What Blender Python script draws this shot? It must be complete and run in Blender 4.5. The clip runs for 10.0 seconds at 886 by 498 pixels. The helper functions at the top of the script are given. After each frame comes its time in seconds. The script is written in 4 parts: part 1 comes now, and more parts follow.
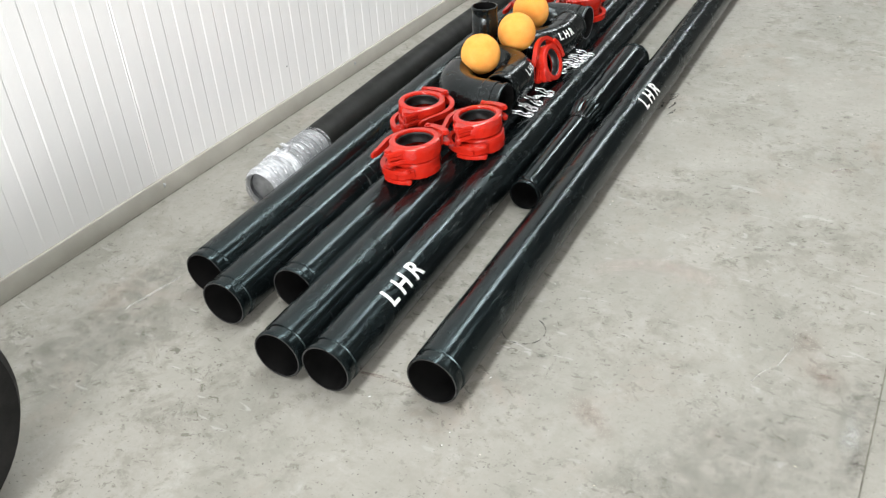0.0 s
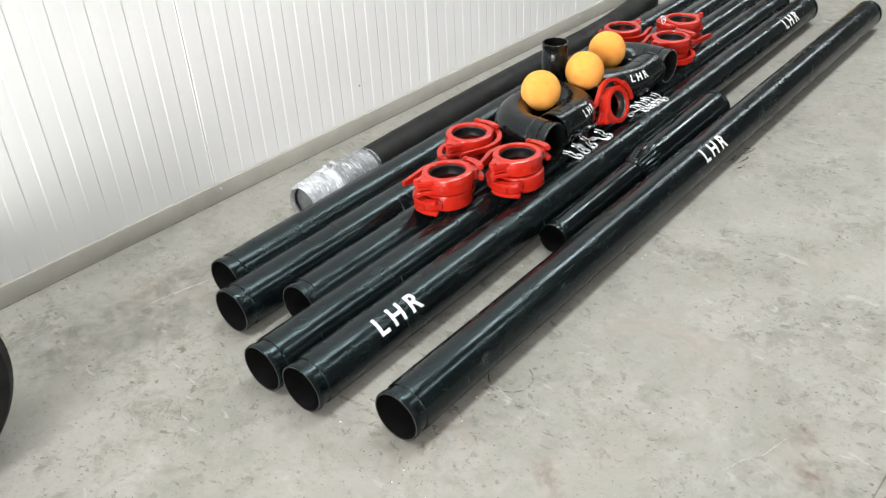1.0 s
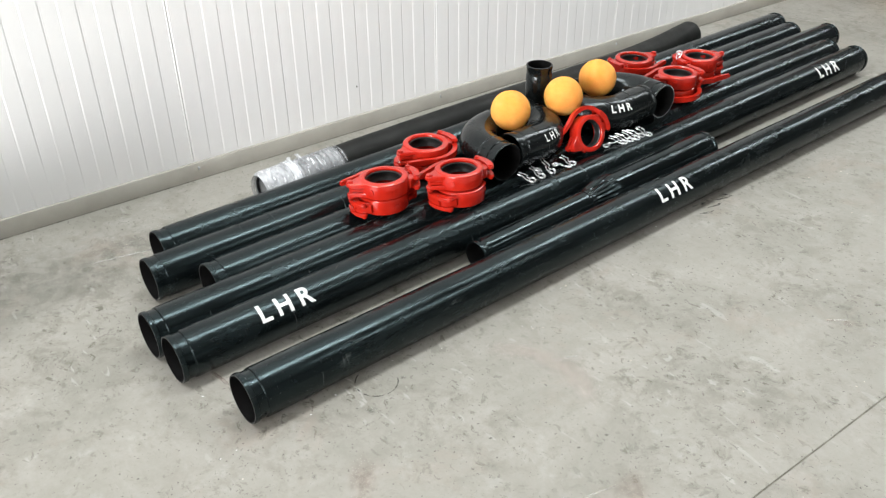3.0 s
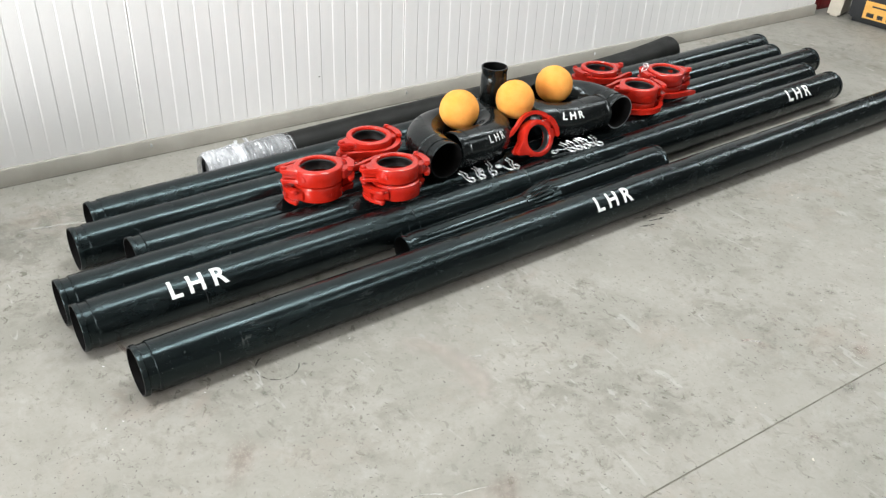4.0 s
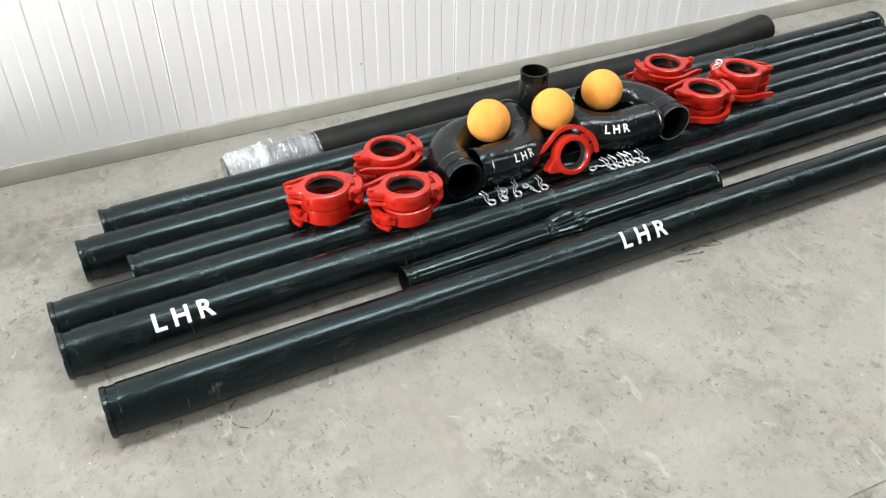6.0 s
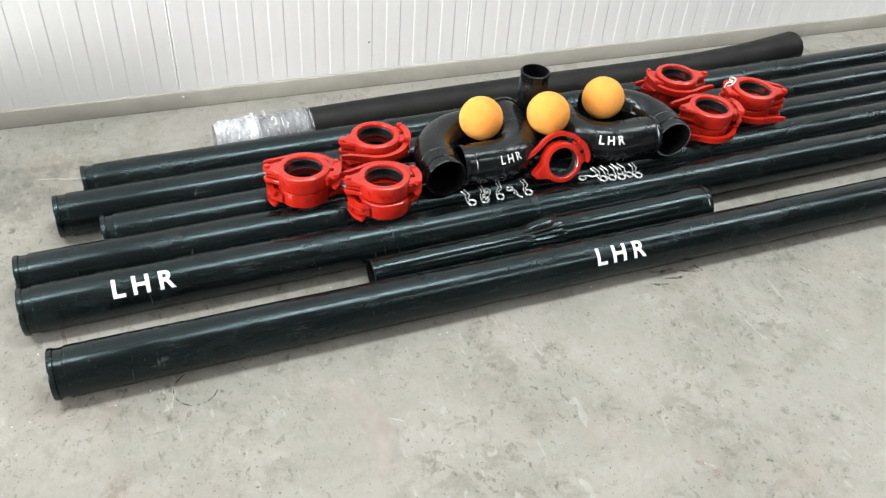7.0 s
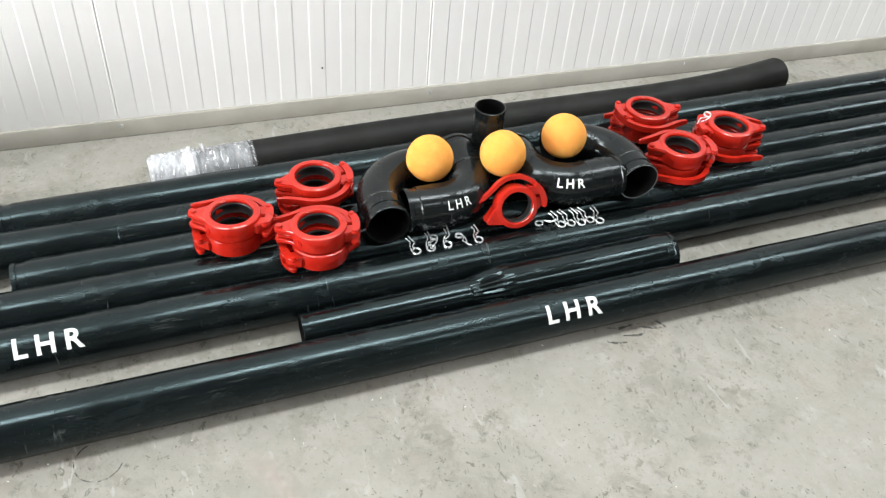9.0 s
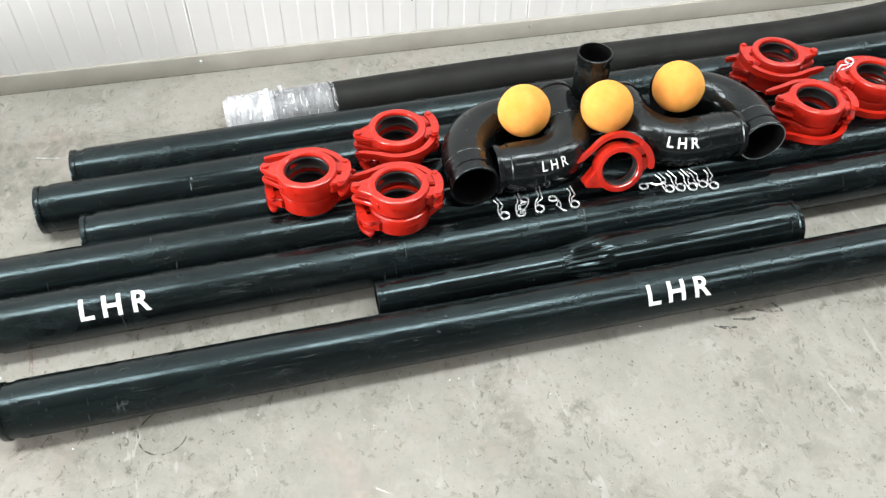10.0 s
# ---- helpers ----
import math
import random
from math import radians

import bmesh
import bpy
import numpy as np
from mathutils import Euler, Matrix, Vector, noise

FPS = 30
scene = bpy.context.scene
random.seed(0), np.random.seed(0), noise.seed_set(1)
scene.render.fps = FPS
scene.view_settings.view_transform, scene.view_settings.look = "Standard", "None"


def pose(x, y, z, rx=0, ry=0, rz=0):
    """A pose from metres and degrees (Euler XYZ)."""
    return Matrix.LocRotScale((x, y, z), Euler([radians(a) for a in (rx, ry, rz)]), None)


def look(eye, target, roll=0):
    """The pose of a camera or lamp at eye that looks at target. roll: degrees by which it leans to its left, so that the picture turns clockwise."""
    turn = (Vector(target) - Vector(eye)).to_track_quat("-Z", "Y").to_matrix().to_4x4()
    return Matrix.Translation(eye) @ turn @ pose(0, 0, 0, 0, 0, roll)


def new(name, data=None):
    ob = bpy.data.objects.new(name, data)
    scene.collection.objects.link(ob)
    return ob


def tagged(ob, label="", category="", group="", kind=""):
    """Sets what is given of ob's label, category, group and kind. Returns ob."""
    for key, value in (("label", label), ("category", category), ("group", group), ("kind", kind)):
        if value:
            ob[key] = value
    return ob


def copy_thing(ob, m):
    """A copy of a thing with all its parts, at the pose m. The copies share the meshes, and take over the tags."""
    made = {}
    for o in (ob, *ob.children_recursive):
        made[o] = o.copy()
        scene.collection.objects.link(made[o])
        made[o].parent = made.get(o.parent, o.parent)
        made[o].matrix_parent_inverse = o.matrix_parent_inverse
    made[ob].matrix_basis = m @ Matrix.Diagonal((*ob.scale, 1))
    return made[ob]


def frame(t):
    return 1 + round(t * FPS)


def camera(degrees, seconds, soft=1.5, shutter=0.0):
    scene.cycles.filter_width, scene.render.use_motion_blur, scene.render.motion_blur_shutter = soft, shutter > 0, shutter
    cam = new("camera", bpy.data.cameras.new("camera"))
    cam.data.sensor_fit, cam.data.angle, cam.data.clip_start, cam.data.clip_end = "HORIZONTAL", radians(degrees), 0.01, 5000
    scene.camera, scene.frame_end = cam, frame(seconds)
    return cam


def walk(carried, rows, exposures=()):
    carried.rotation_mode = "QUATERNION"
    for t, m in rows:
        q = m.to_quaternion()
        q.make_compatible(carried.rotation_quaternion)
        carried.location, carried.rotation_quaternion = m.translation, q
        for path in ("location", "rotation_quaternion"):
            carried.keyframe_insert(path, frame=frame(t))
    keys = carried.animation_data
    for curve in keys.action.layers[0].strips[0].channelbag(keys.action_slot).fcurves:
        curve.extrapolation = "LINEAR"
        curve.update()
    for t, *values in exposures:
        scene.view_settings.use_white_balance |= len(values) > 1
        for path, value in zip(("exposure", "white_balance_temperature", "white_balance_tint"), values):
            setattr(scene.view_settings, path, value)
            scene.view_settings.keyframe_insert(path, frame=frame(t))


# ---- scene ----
import itertools

cam = camera(55.8, 10.0, 1.25)
PATH = [
    (0, (0.069, 0.013, 1.233), (-0.782, 1.426, 0.102), -3.5),
    (0.5, (0.18, 0.132, 1.257), (-0.84, 1.447, 0.147), -3.5),
    (1, (0.321, 0.223, 1.267), (-0.817, 1.454, 0.176), -3.2),
    (1.5, (0.489, 0.311, 1.261), (-0.763, 1.441, 0.187), -2.6),
    (2, (0.59, 0.395, 1.258), (-0.684, 1.497, 0.18), -2.8),
    (2.5, (0.676, 0.507, 1.27), (-0.61, 1.605, 0.202), -2.6),
    (2.7, (0.692, 0.539, 1.277), (-0.626, 1.6, 0.21), -2.2),
    (3.8, (0.84, 0.745, 1.263), (-0.544, 1.731, 0.207), 2.0),
    (4, (0.878, 0.782, 1.261), (-0.499, 1.773, 0.201), 2.9),
    (4.5, (0.918, 0.845, 1.255), (-0.478, 1.789, 0.178), 2.3),
    (5, (0.891, 0.939, 1.244), (-0.547, 1.819, 0.168), 0.9),
    (5.5, (0.813, 1.107, 1.324), (-0.635, 1.881, 0.182), 0.0),
    (5.7, (0.797, 1.146, 1.396), (-0.631, 1.864, 0.194), -0.6),
    (6.8, (0.771, 1.363, 1.517), (-0.634, 1.951, 0.22), 4.7),
    (7, (0.776, 1.389, 1.524), (-0.621, 1.959, 0.211), 4.9),
    (7.5, (0.789, 1.463, 1.535), (-0.604, 1.969, 0.193), 4.2),
    (8, (0.792, 1.511, 1.539), (-0.603, 2.027, 0.202), 4.5),
    (8.5, (0.724, 1.565, 1.537), (-0.672, 2.098, 0.207), 4.7),
    (9, (0.617, 1.616, 1.535), (-0.776, 2.169, 0.211), 5.3),
    (9.5, (0.514, 1.653, 1.521), (-0.86, 2.144, 0.153), 3.5),
    (10, (0.409, 1.701, 1.501), (-0.897, 1.998, 0.016), 1.2),
]
walk(cam, [(t, look(eye, target, roll)) for t, eye, target, roll in PATH], [(0, 0.50), (4, 0.52), (7, 0.62), (9, 0.66), (10, 0.80)])

# ---------------------------------------------------------------- world and light
world = bpy.data.worlds.new("hall_air")
scene.world = world
world.use_nodes = True
wn = world.node_tree.nodes
sky = wn.new("ShaderNodeTexSky")
sky.sky_type, sky.sun_disc = "NISHITA", False
sky.sun_elevation, sky.sun_rotation = radians(40), radians(200)
world.node_tree.links.new(sky.outputs[0], wn["Background"].inputs[0])
wn["Background"].inputs[1].default_value = 0.1


def area_lamp(name, eye, target, w, h, watts, colour):
    data = bpy.data.lights.new(name, "AREA")
    data.shape, data.size, data.size_y, data.energy, data.color = "RECTANGLE", w, h, watts, colour
    ob = new(name, data)
    ob.matrix_world = look(eye, target)
    return ob


# rows of tube lamps along the pipes, roof lights over the aisle, daylight through the open gate behind the camera
# the row at y -0.7 is unseen, added to even out near floor and wall
for lx, ly, wide, watts in ((-1.0, -0.7, 0.24, 54), (-0.55, -0.7, 0.24, 54), (-1.0, 2.7, 0.24, 48), (-0.55, 2.7, 0.24, 48), (-1.0, 6.1, 0.24, 42), (-0.55, 6.1, 0.24, 42), (-1.0, 9.5, 0.24, 36), (-0.55, 9.5, 0.24, 36), (-1.0, 12.9, 0.24, 32), (-0.55, 12.9, 0.24, 32), (2.6, 5.0, 0.6, 45)):
    area_lamp("roof_light", (lx, ly, 4.9), (lx, ly, 0), wide, 2.6, watts, (0.94, 0.98, 0.99))
area_lamp("gate_daylight", (1.9, -6.98, 1.9), (-0.6, 2.0, 0.3), 4.0, 3.4, 900, (0.985, 0.985, 0.975))


# ---------------------------------------------------------------- materials
class Nodes:
    """Short-hand for a node material."""

    def __init__(self, name):
        self.m = bpy.data.materials.new(name)
        self.m.use_nodes = True
        self.t = self.m.node_tree
        self.b = self.t.nodes["Principled BSDF"]
        self.pos = self.t.nodes.new("ShaderNodeNewGeometry").outputs["Position"]

    def put(self, a, b):
        if isinstance(a, (int, float)):
            b.default_value = a
        elif isinstance(a, tuple):
            b.default_value = (*a, 1) if len(a) == 3 and b.type == "RGBA" else a
        else:
            self.t.links.new(a, b)

    def stretch(self, sx, sy, sz):
        n = self.t.nodes.new("ShaderNodeMapping")
        n.inputs["Scale"].default_value = (sx, sy, sz)
        self.put(self.pos, n.inputs["Vector"])
        return n.outputs[0]

    def noise(self, scale, detail=4, rough=0.6, at=None, warp=0.0):
        n = self.t.nodes.new("ShaderNodeTexNoise")
        self.put(at or self.pos, n.inputs["Vector"])
        n.inputs["Scale"].default_value, n.inputs["Detail"].default_value = scale, detail
        n.inputs["Roughness"].default_value, n.inputs["Distortion"].default_value = rough, warp
        return n.outputs[0]

    def span(self, value, a, b, lo=0.0, hi=1.0):
        n = self.t.nodes.new("ShaderNodeMapRange")
        self.put(value, n.inputs[0])
        for i, v in enumerate((a, b, lo, hi)):
            n.inputs[1 + i].default_value = v
        return n.outputs[0]

    def mix(self, f, a, b, kind="MIX"):
        n = self.t.nodes.new("ShaderNodeMix")
        n.data_type, n.blend_type = "RGBA", kind
        self.put(f, n.inputs[0])
        self.put(a, n.inputs[6])
        self.put(b, n.inputs[7])
        return n.outputs[2]

    def times(self, a, b):
        n = self.t.nodes.new("ShaderNodeMath")
        n.operation = "MULTIPLY"
        self.put(a, n.inputs[0])
        self.put(b, n.inputs[1])
        return n.outputs[0]

    def bump(self, height, strength, depth=0.002):
        n = self.t.nodes.new("ShaderNodeBump")
        self.put(height, n.inputs["Height"])
        n.inputs["Strength"].default_value, n.inputs["Distance"].default_value = strength, depth
        self.put(n.outputs[0], self.b.inputs["Normal"])

    def done(self, colour, rough, metal=0.0, spec=0.5):
        self.put(colour, self.b.inputs["Base Color"])
        self.put(rough, self.b.inputs["Roughness"])
        self.put(metal, self.b.inputs["Metallic"])
        self.put(spec, self.b.inputs["Specular IOR Level"])
        return self.m


def plain(name, c1, c2, scale, r1, r2, metal=0.0, bump=0.15, fine=180, spec=0.5):
    n = Nodes(name)
    f = n.span(n.noise(scale, 5), 0.35, 0.65)
    n.bump(n.noise(fine, 3), bump, 0.0015)
    return n.done(n.mix(f, c1, c2), n.span(n.noise(scale * 2.3, 3), 0.35, 0.65, r1, r2), metal, spec)


def concrete_floor():
    n = Nodes("worn_concrete")
    big = n.span(n.noise(0.9, 5, 0.6), 0.36, 0.64)
    mid = n.span(n.noise(5.5, 7, 0.66, warp=0.25), 0.38, 0.64)
    fine = n.span(n.noise(85, 5, 0.7), 0.35, 0.65)
    c = n.mix(big, (0.250, 0.239, 0.210), (0.290, 0.276, 0.245))
    c = n.mix(n.times(mid, 0.75), c, (0.318, 0.302, 0.272))
    c = n.mix(n.times(fine, 0.30), c, (0.227, 0.214, 0.186))
    # areas of heavier traffic carry more of the dirt
    area = n.span(n.noise(1.9, 5, 0.62), 0.42, 0.58, 0.25, 1.0)
    dull = n.span(n.noise(2.4, 8, 0.72, at=n.stretch(1.0, 0.8, 1), warp=0.35), 0.46, 0.62, 0, 0.62)
    c = n.mix(dull, c, (0.197, 0.192, 0.164))
    cloud = n.span(n.noise(11, 8, 0.74, warp=0.3), 0.48, 0.60, 0, 0.78)
    c = n.mix(n.times(cloud, area), c, (0.181, 0.171, 0.144))
    rust = n.span(n.noise(3.1, 7, 0.7, warp=0.5), 0.56, 0.68, 0, 0.26)
    c = n.mix(rust, c, (0.302, 0.231, 0.189))
    pale = n.span(n.noise(9, 8, 0.76, warp=0.4), 0.56, 0.70, 0, 0.24)
    c = n.mix(pale, c, (0.462, 0.449, 0.420))
    hair = n.times(n.span(n.noise(30, 2, 0.5, at=n.stretch(0.35, 1.2, 1), warp=0.8), 0.675, 0.71, 0, 0.30), area)
    c = n.mix(hair, c, (0.504, 0.496, 0.470))
    # crumbs of old mortar and oil: soft dark blots, sharp-edged flecks, pin-head specks
    blot = n.times(n.span(n.noise(19, 6, 0.72, warp=0.5), 0.575, 0.645, 0, 0.7), area)
    c = n.mix(blot, c, (0.134, 0.128, 0.105))
    fleck = n.times(n.span(n.noise(47, 5, 0.7, at=n.stretch(0.8, 1.1, 1), warp=0.6), 0.595, 0.64, 0, 0.85), area)
    c = n.mix(fleck, c, (0.105, 0.097, 0.077))
    speck = n.span(n.noise(120, 2, 0.5, warp=0.4), 0.68, 0.72, 0, 0.75)
    c = n.mix(speck, c, (0.071, 0.067, 0.055))
    n.bump(n.noise(130, 5, 0.7), 0.22, 0.001)
    return n.done(c, n.span(n.noise(4, 4), 0.3, 0.7, 0.48, 0.72), 0.0, 0.32)


def black_paint(name, along=1.0, r1=0.13, r2=0.33, c1=(0.0020, 0.0026, 0.0028), c2=(0.0038, 0.0056, 0.0060), tint=(0.70, 0.95, 1.0)):
    """Thin gloss paint on rolled steel: dust in long streaks, rubbed spots, scratches round the pipe."""
    n = Nodes(name)
    c = n.mix(n.span(n.noise(9, 5), 0.35, 0.7), c1, c2)
    dust = n.span(n.noise(16, 7, 0.75, at=n.stretch(1, 0.22 * along, 1), warp=0.9), 0.53, 0.76, 0, 0.45)
    c = n.mix(dust, c, (0.022, 0.0255, 0.0245))
    scuff = n.span(n.noise(44, 5, 0.66, at=n.stretch(1, 0.5 * along, 1), warp=1.8), 0.665, 0.75, 0, 0.5)
    c = n.mix(scuff, c, (0.11, 0.12, 0.115))
    ticks = n.times(n.span(n.noise(13, 3, 0.6, at=n.stretch(0.5, 5.0, 0.5), warp=0.4), 0.67, 0.72, 0, 0.35), n.span(n.noise(7, 3), 0.52, 0.62))
    c = n.mix(ticks, c, (0.16, 0.17, 0.165))
    dots = n.span(n.noise(230, 2, 0.5), 0.72, 0.76, 0, 0.5)
    c = n.mix(dots, c, (0.22, 0.23, 0.225))
    fine = n.noise(42, 7, 0.76, at=n.stretch(1.3, 0.14 * along, 1.3), warp=0.3)
    rough = n.span(fine, 0.40, 0.66, r1, r2 * 0.9)
    patchy = n.span(n.noise(17, 6, 0.7, at=n.stretch(1, 0.5 * along, 1), warp=0.6), 0.52, 0.68, 0, 0.20)
    add = n.t.nodes.new("ShaderNodeMath")
    n.put(rough, add.inputs[0])
    n.put(patchy, add.inputs[1])
    n.bump(n.noise(60, 6, 0.7, at=n.stretch(1, 0.22 * along, 1)), 0.22, 0.0016)
    n.put(tint, n.b.inputs["Specular Tint"])
    return n.done(c, add.outputs[0], 0.0, 0.36)


def red_paint():
    n = Nodes("red_enamel")
    c = n.mix(n.span(n.noise(30, 4), 0.35, 0.7), (0.385, 0.0125, 0.006), (0.465, 0.019, 0.009))
    chip = n.span(n.noise(120, 3, 0.6, warp=0.5), 0.735, 0.76, 0, 0.7)
    c = n.mix(chip, c, (0.13, 0.03, 0.025))
    n.bump(n.noise(110, 5, 0.62), 0.28, 0.0018)
    return n.done(c, n.span(n.noise(70, 3), 0.3, 0.7, 0.05, 0.13), 0.0, 0.55)


def wrap_film(name, lo, hi, cut):
    """Clear stretch film: thin hazy layers with bright creases running round the hose."""
    n = Nodes(name)
    layers = n.span(n.noise(18, 5, 0.6, at=n.stretch(1.0, 1.4, 1.0)), 0.40, 0.64, lo, hi)
    streak = n.span(n.noise(44, 7, 0.75, at=n.stretch(0.9, 2.6, 0.9), warp=0.5), cut, cut + 0.06, 0.0, 1.0)
    n.b.inputs["IOR"].default_value = 1.4
    n.put(n.mix(streak, n.mix(layers, (0, 0, 0), (1, 1, 1)), (0.9, 0.9, 0.9)), n.b.inputs["Alpha"])
    n.bump(n.noise(60, 5, 0.65, at=n.stretch(0.5, 1.8, 0.5), warp=0.8), 0.6, 0.004)
    return n.done(n.mix(streak, (0.62, 0.63, 0.65), (0.82, 0.83, 0.84)), 0.22, 0.0, 0.5)


def foam():
    n = Nodes("orange_sponge")
    c = n.mix(n.span(n.noise(42, 5), 0.35, 0.68), (0.80, 0.335, 0.065), (0.86, 0.385, 0.09))
    c = n.mix(n.span(n.noise(300, 3), 0.55, 0.75, 0, 0.35), c, (0.62, 0.20, 0.04))
    n.bump(n.noise(260, 5, 0.75), 0.9, 0.004)
    n.put(0.5, n.b.inputs["Subsurface Weight"])
    n.b.inputs["Subsurface Radius"].default_value = (1.0, 0.6, 0.3)
    n.put(0.03, n.b.inputs["Subsurface Scale"])
    return n.done(c, 0.92, 0.0, 0.2)


def stain(name, colour, cover, scale=60, feather=False, most=0.8):
    """A thin stain that fades out to its rim where feather is set."""
    n = Nodes(name)
    alpha = n.span(n.noise(scale, 6, 0.72, warp=0.25), 0.62 - 0.35 * cover, 0.78 - 0.25 * cover, 0, most)
    if feather:
        own = n.t.nodes.new("ShaderNodeTexCoord").outputs["Generated"]
        flat = n.t.nodes.new("ShaderNodeMapping")
        flat.inputs["Location"].default_value, flat.inputs["Scale"].default_value = (-1, -1, 0), (2, 2, 0)
        n.put(own, flat.inputs["Vector"])
        far = n.t.nodes.new("ShaderNodeVectorMath")
        far.operation = "LENGTH"
        n.put(flat.outputs[0], far.inputs[0])
        alpha = n.times(alpha, n.span(far.outputs["Value"], 0.25, 0.95, 1, 0))
    n.put(alpha, n.b.inputs["Alpha"])
    return n.done(colour, 0.75, 0.0, 0.2)


FLOOR = concrete_floor()
PIPE = black_paint("black_pipe_paint")
GLOSS = black_paint("glossy_reducer_paint", 1.0, 0.06, 0.20)
ELBOW = black_paint("black_elbow_paint", 4.0, 0.10, 0.28, (0.003, 0.0036, 0.0038), (0.007, 0.0085, 0.0085), (0.9, 0.98, 1.0))
BORE = plain("pipe_bore", (0.004, 0.004, 0.004), (0.008, 0.0075, 0.0075), 12, 0.5, 0.65, spec=0.08)
RUBBER = plain("black_rubber", (0.006, 0.006, 0.0055), (0.013, 0.0125, 0.012), 11, 0.62, 0.8, bump=0.35, fine=260, spec=0.22)
HOSE = Nodes("hose_rubber")
seam = HOSE.span(HOSE.noise(30, 6, 0.7, at=HOSE.stretch(1.4, 0.10, 1.4)), 0.60, 0.68, 0, 0.5)
HOSE.bump(HOSE.noise(240, 3), 0.3, 0.0012)
HOSE = HOSE.done(HOSE.mix(seam, HOSE.mix(HOSE.span(HOSE.noise(9, 5), 0.35, 0.65), (0.005, 0.0054, 0.0047), (0.011, 0.0115, 0.0100)), (0.040, 0.040, 0.034)), HOSE.span(HOSE.noise(14, 4), 0.35, 0.65, 0.48, 0.66), 0.0, 0.2)
SEAL = plain("rubber_seal", (0.012, 0.012, 0.012), (0.022, 0.022, 0.022), 40, 0.28, 0.42, bump=0.05)
RIM = plain("worn_pipe_edge", (0.008, 0.008, 0.008), (0.03, 0.03, 0.03), 70, 0.5, 0.7, 0.0, spec=0.25)
RED = red_paint()
FOAM = foam()
FILM = wrap_film("cling_film", 0.04, 0.30, 0.555)
FILM_THICK = wrap_film("cling_film_layers", 0.42, 0.74, 0.56)
FILM_BAND = wrap_film("cling_film_roll", 0.7, 0.95, 0.50)
FITTING = plain("grey_steel_fitting", (0.13, 0.135, 0.14), (0.24, 0.245, 0.25), 30, 0.4, 0.6, 0.3)
WHITE = plain("white_stencil_paint", (0.60, 0.61, 0.60), (0.76, 0.76, 0.74), 60, 0.5, 0.7)
ZINC = plain("zinc_wire", (0.80, 0.81, 0.82), (0.88, 0.89, 0.90), 90, 0.22, 0.35, 0.75, 0.05)
STEEL = plain("dull_steel", (0.42, 0.43, 0.44), (0.55, 0.55, 0.56), 30, 0.3, 0.5, 0.8)
PANEL = plain("white_panel_coating", (0.80, 0.792, 0.787), (0.835, 0.827, 0.822), 1.6, 0.36, 0.5, bump=0.05, fine=45)
FLASHING = plain("grey_flashing", (0.345, 0.326, 0.285), (0.41, 0.39, 0.345), 4.5, 0.45, 0.65, 0.15, 0.2, 60)
PLASTER = plain("grey_plaster", (0.22, 0.22, 0.213), (0.28, 0.28, 0.27), 1.5, 0.7, 0.9)
CASTING = plain("rough_concrete", (0.42, 0.38, 0.31), (0.56, 0.51, 0.43), 9, 0.75, 0.95, bump=0.6, fine=70)
MAROON = plain("dark_red_paint", (0.16, 0.012, 0.014), (0.24, 0.022, 0.022), 8, 0.35, 0.5)
HOUSING = plain("black_housing", (0.012, 0.014, 0.016), (0.022, 0.024, 0.026), 10, 0.35, 0.5)
ORANGE = plain("orange_sticker", (0.66, 0.34, 0.07), (0.76, 0.42, 0.11), 30, 0.35, 0.45)
JOINT = plain("joint_dirt_and_gap_shade", (0.085, 0.08, 0.062), (0.20, 0.19, 0.155), 26, 0.8, 0.95, bump=0.4)
REDDISH = stain("red_brown_spots", (0.34, 0.17, 0.14), 0.6, 140, True, 0.4)
SOOT = stain("dark_stain", (0.12, 0.12, 0.105), 0.5)
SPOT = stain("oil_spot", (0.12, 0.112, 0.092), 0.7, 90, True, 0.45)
GRIME = stain("grime_shade", (0.13, 0.13, 0.11), 0.55, 40, True, 0.32)
RUST = stain("brown_stain", (0.30, 0.19, 0.145), 0.7, 30, True, 0.34)
PINK = stain("pinkish_stain", (0.46, 0.40, 0.355), 0.9, 30, True, 0.42)
RUBBED = stain("rubbed_paint", (0.075, 0.082, 0.08), 0.8, 160, False, 0.6)
# dark wash that paints shade by the trailer and dulls the aisle floor
SHADE_SMUDGE = stain("floor_shade_wash", (0.17, 0.168, 0.138), 0.8, 26, True, 0.26)
LIME = stain("lime_smear", (0.52, 0.52, 0.49), 0.8, 60, True, 0.5)
CHALK = stain("pale_scrape", (0.70, 0.69, 0.65), 0.7, 90, False, 0.30)


# ---------------------------------------------------------------- mesh helpers
def mesh_of(name, bm, material, sharp=38):
    bmesh.ops.recalc_face_normals(bm, faces=bm.faces)
    me = bpy.data.meshes.new(name)
    for f in bm.faces:
        f.smooth = True
    bm.to_mesh(me)
    bm.free()
    me.set_sharp_from_angle(angle=radians(sharp))
    me.materials.append(material)
    return me


def part(name, bm, material, parent=None, label="", m=None, sharp=38):
    """Links a bmesh as one mesh object under a thing or under a part."""
    ob = new(name, mesh_of(name, bm, material, sharp))
    ob.parent = parent
    if m is not None:
        ob.matrix_basis = m
    return tagged(ob, label)


def thing(name, m, label, category, group="", kind=""):
    ob = new(name)
    ob.empty_display_size = 0.05
    ob.matrix_basis = m
    return tagged(ob, label, category, group, kind)


def straight(s):
    return Vector((0, s, 0)), Vector((1, 0, 0)), Vector((0, 0, 1))


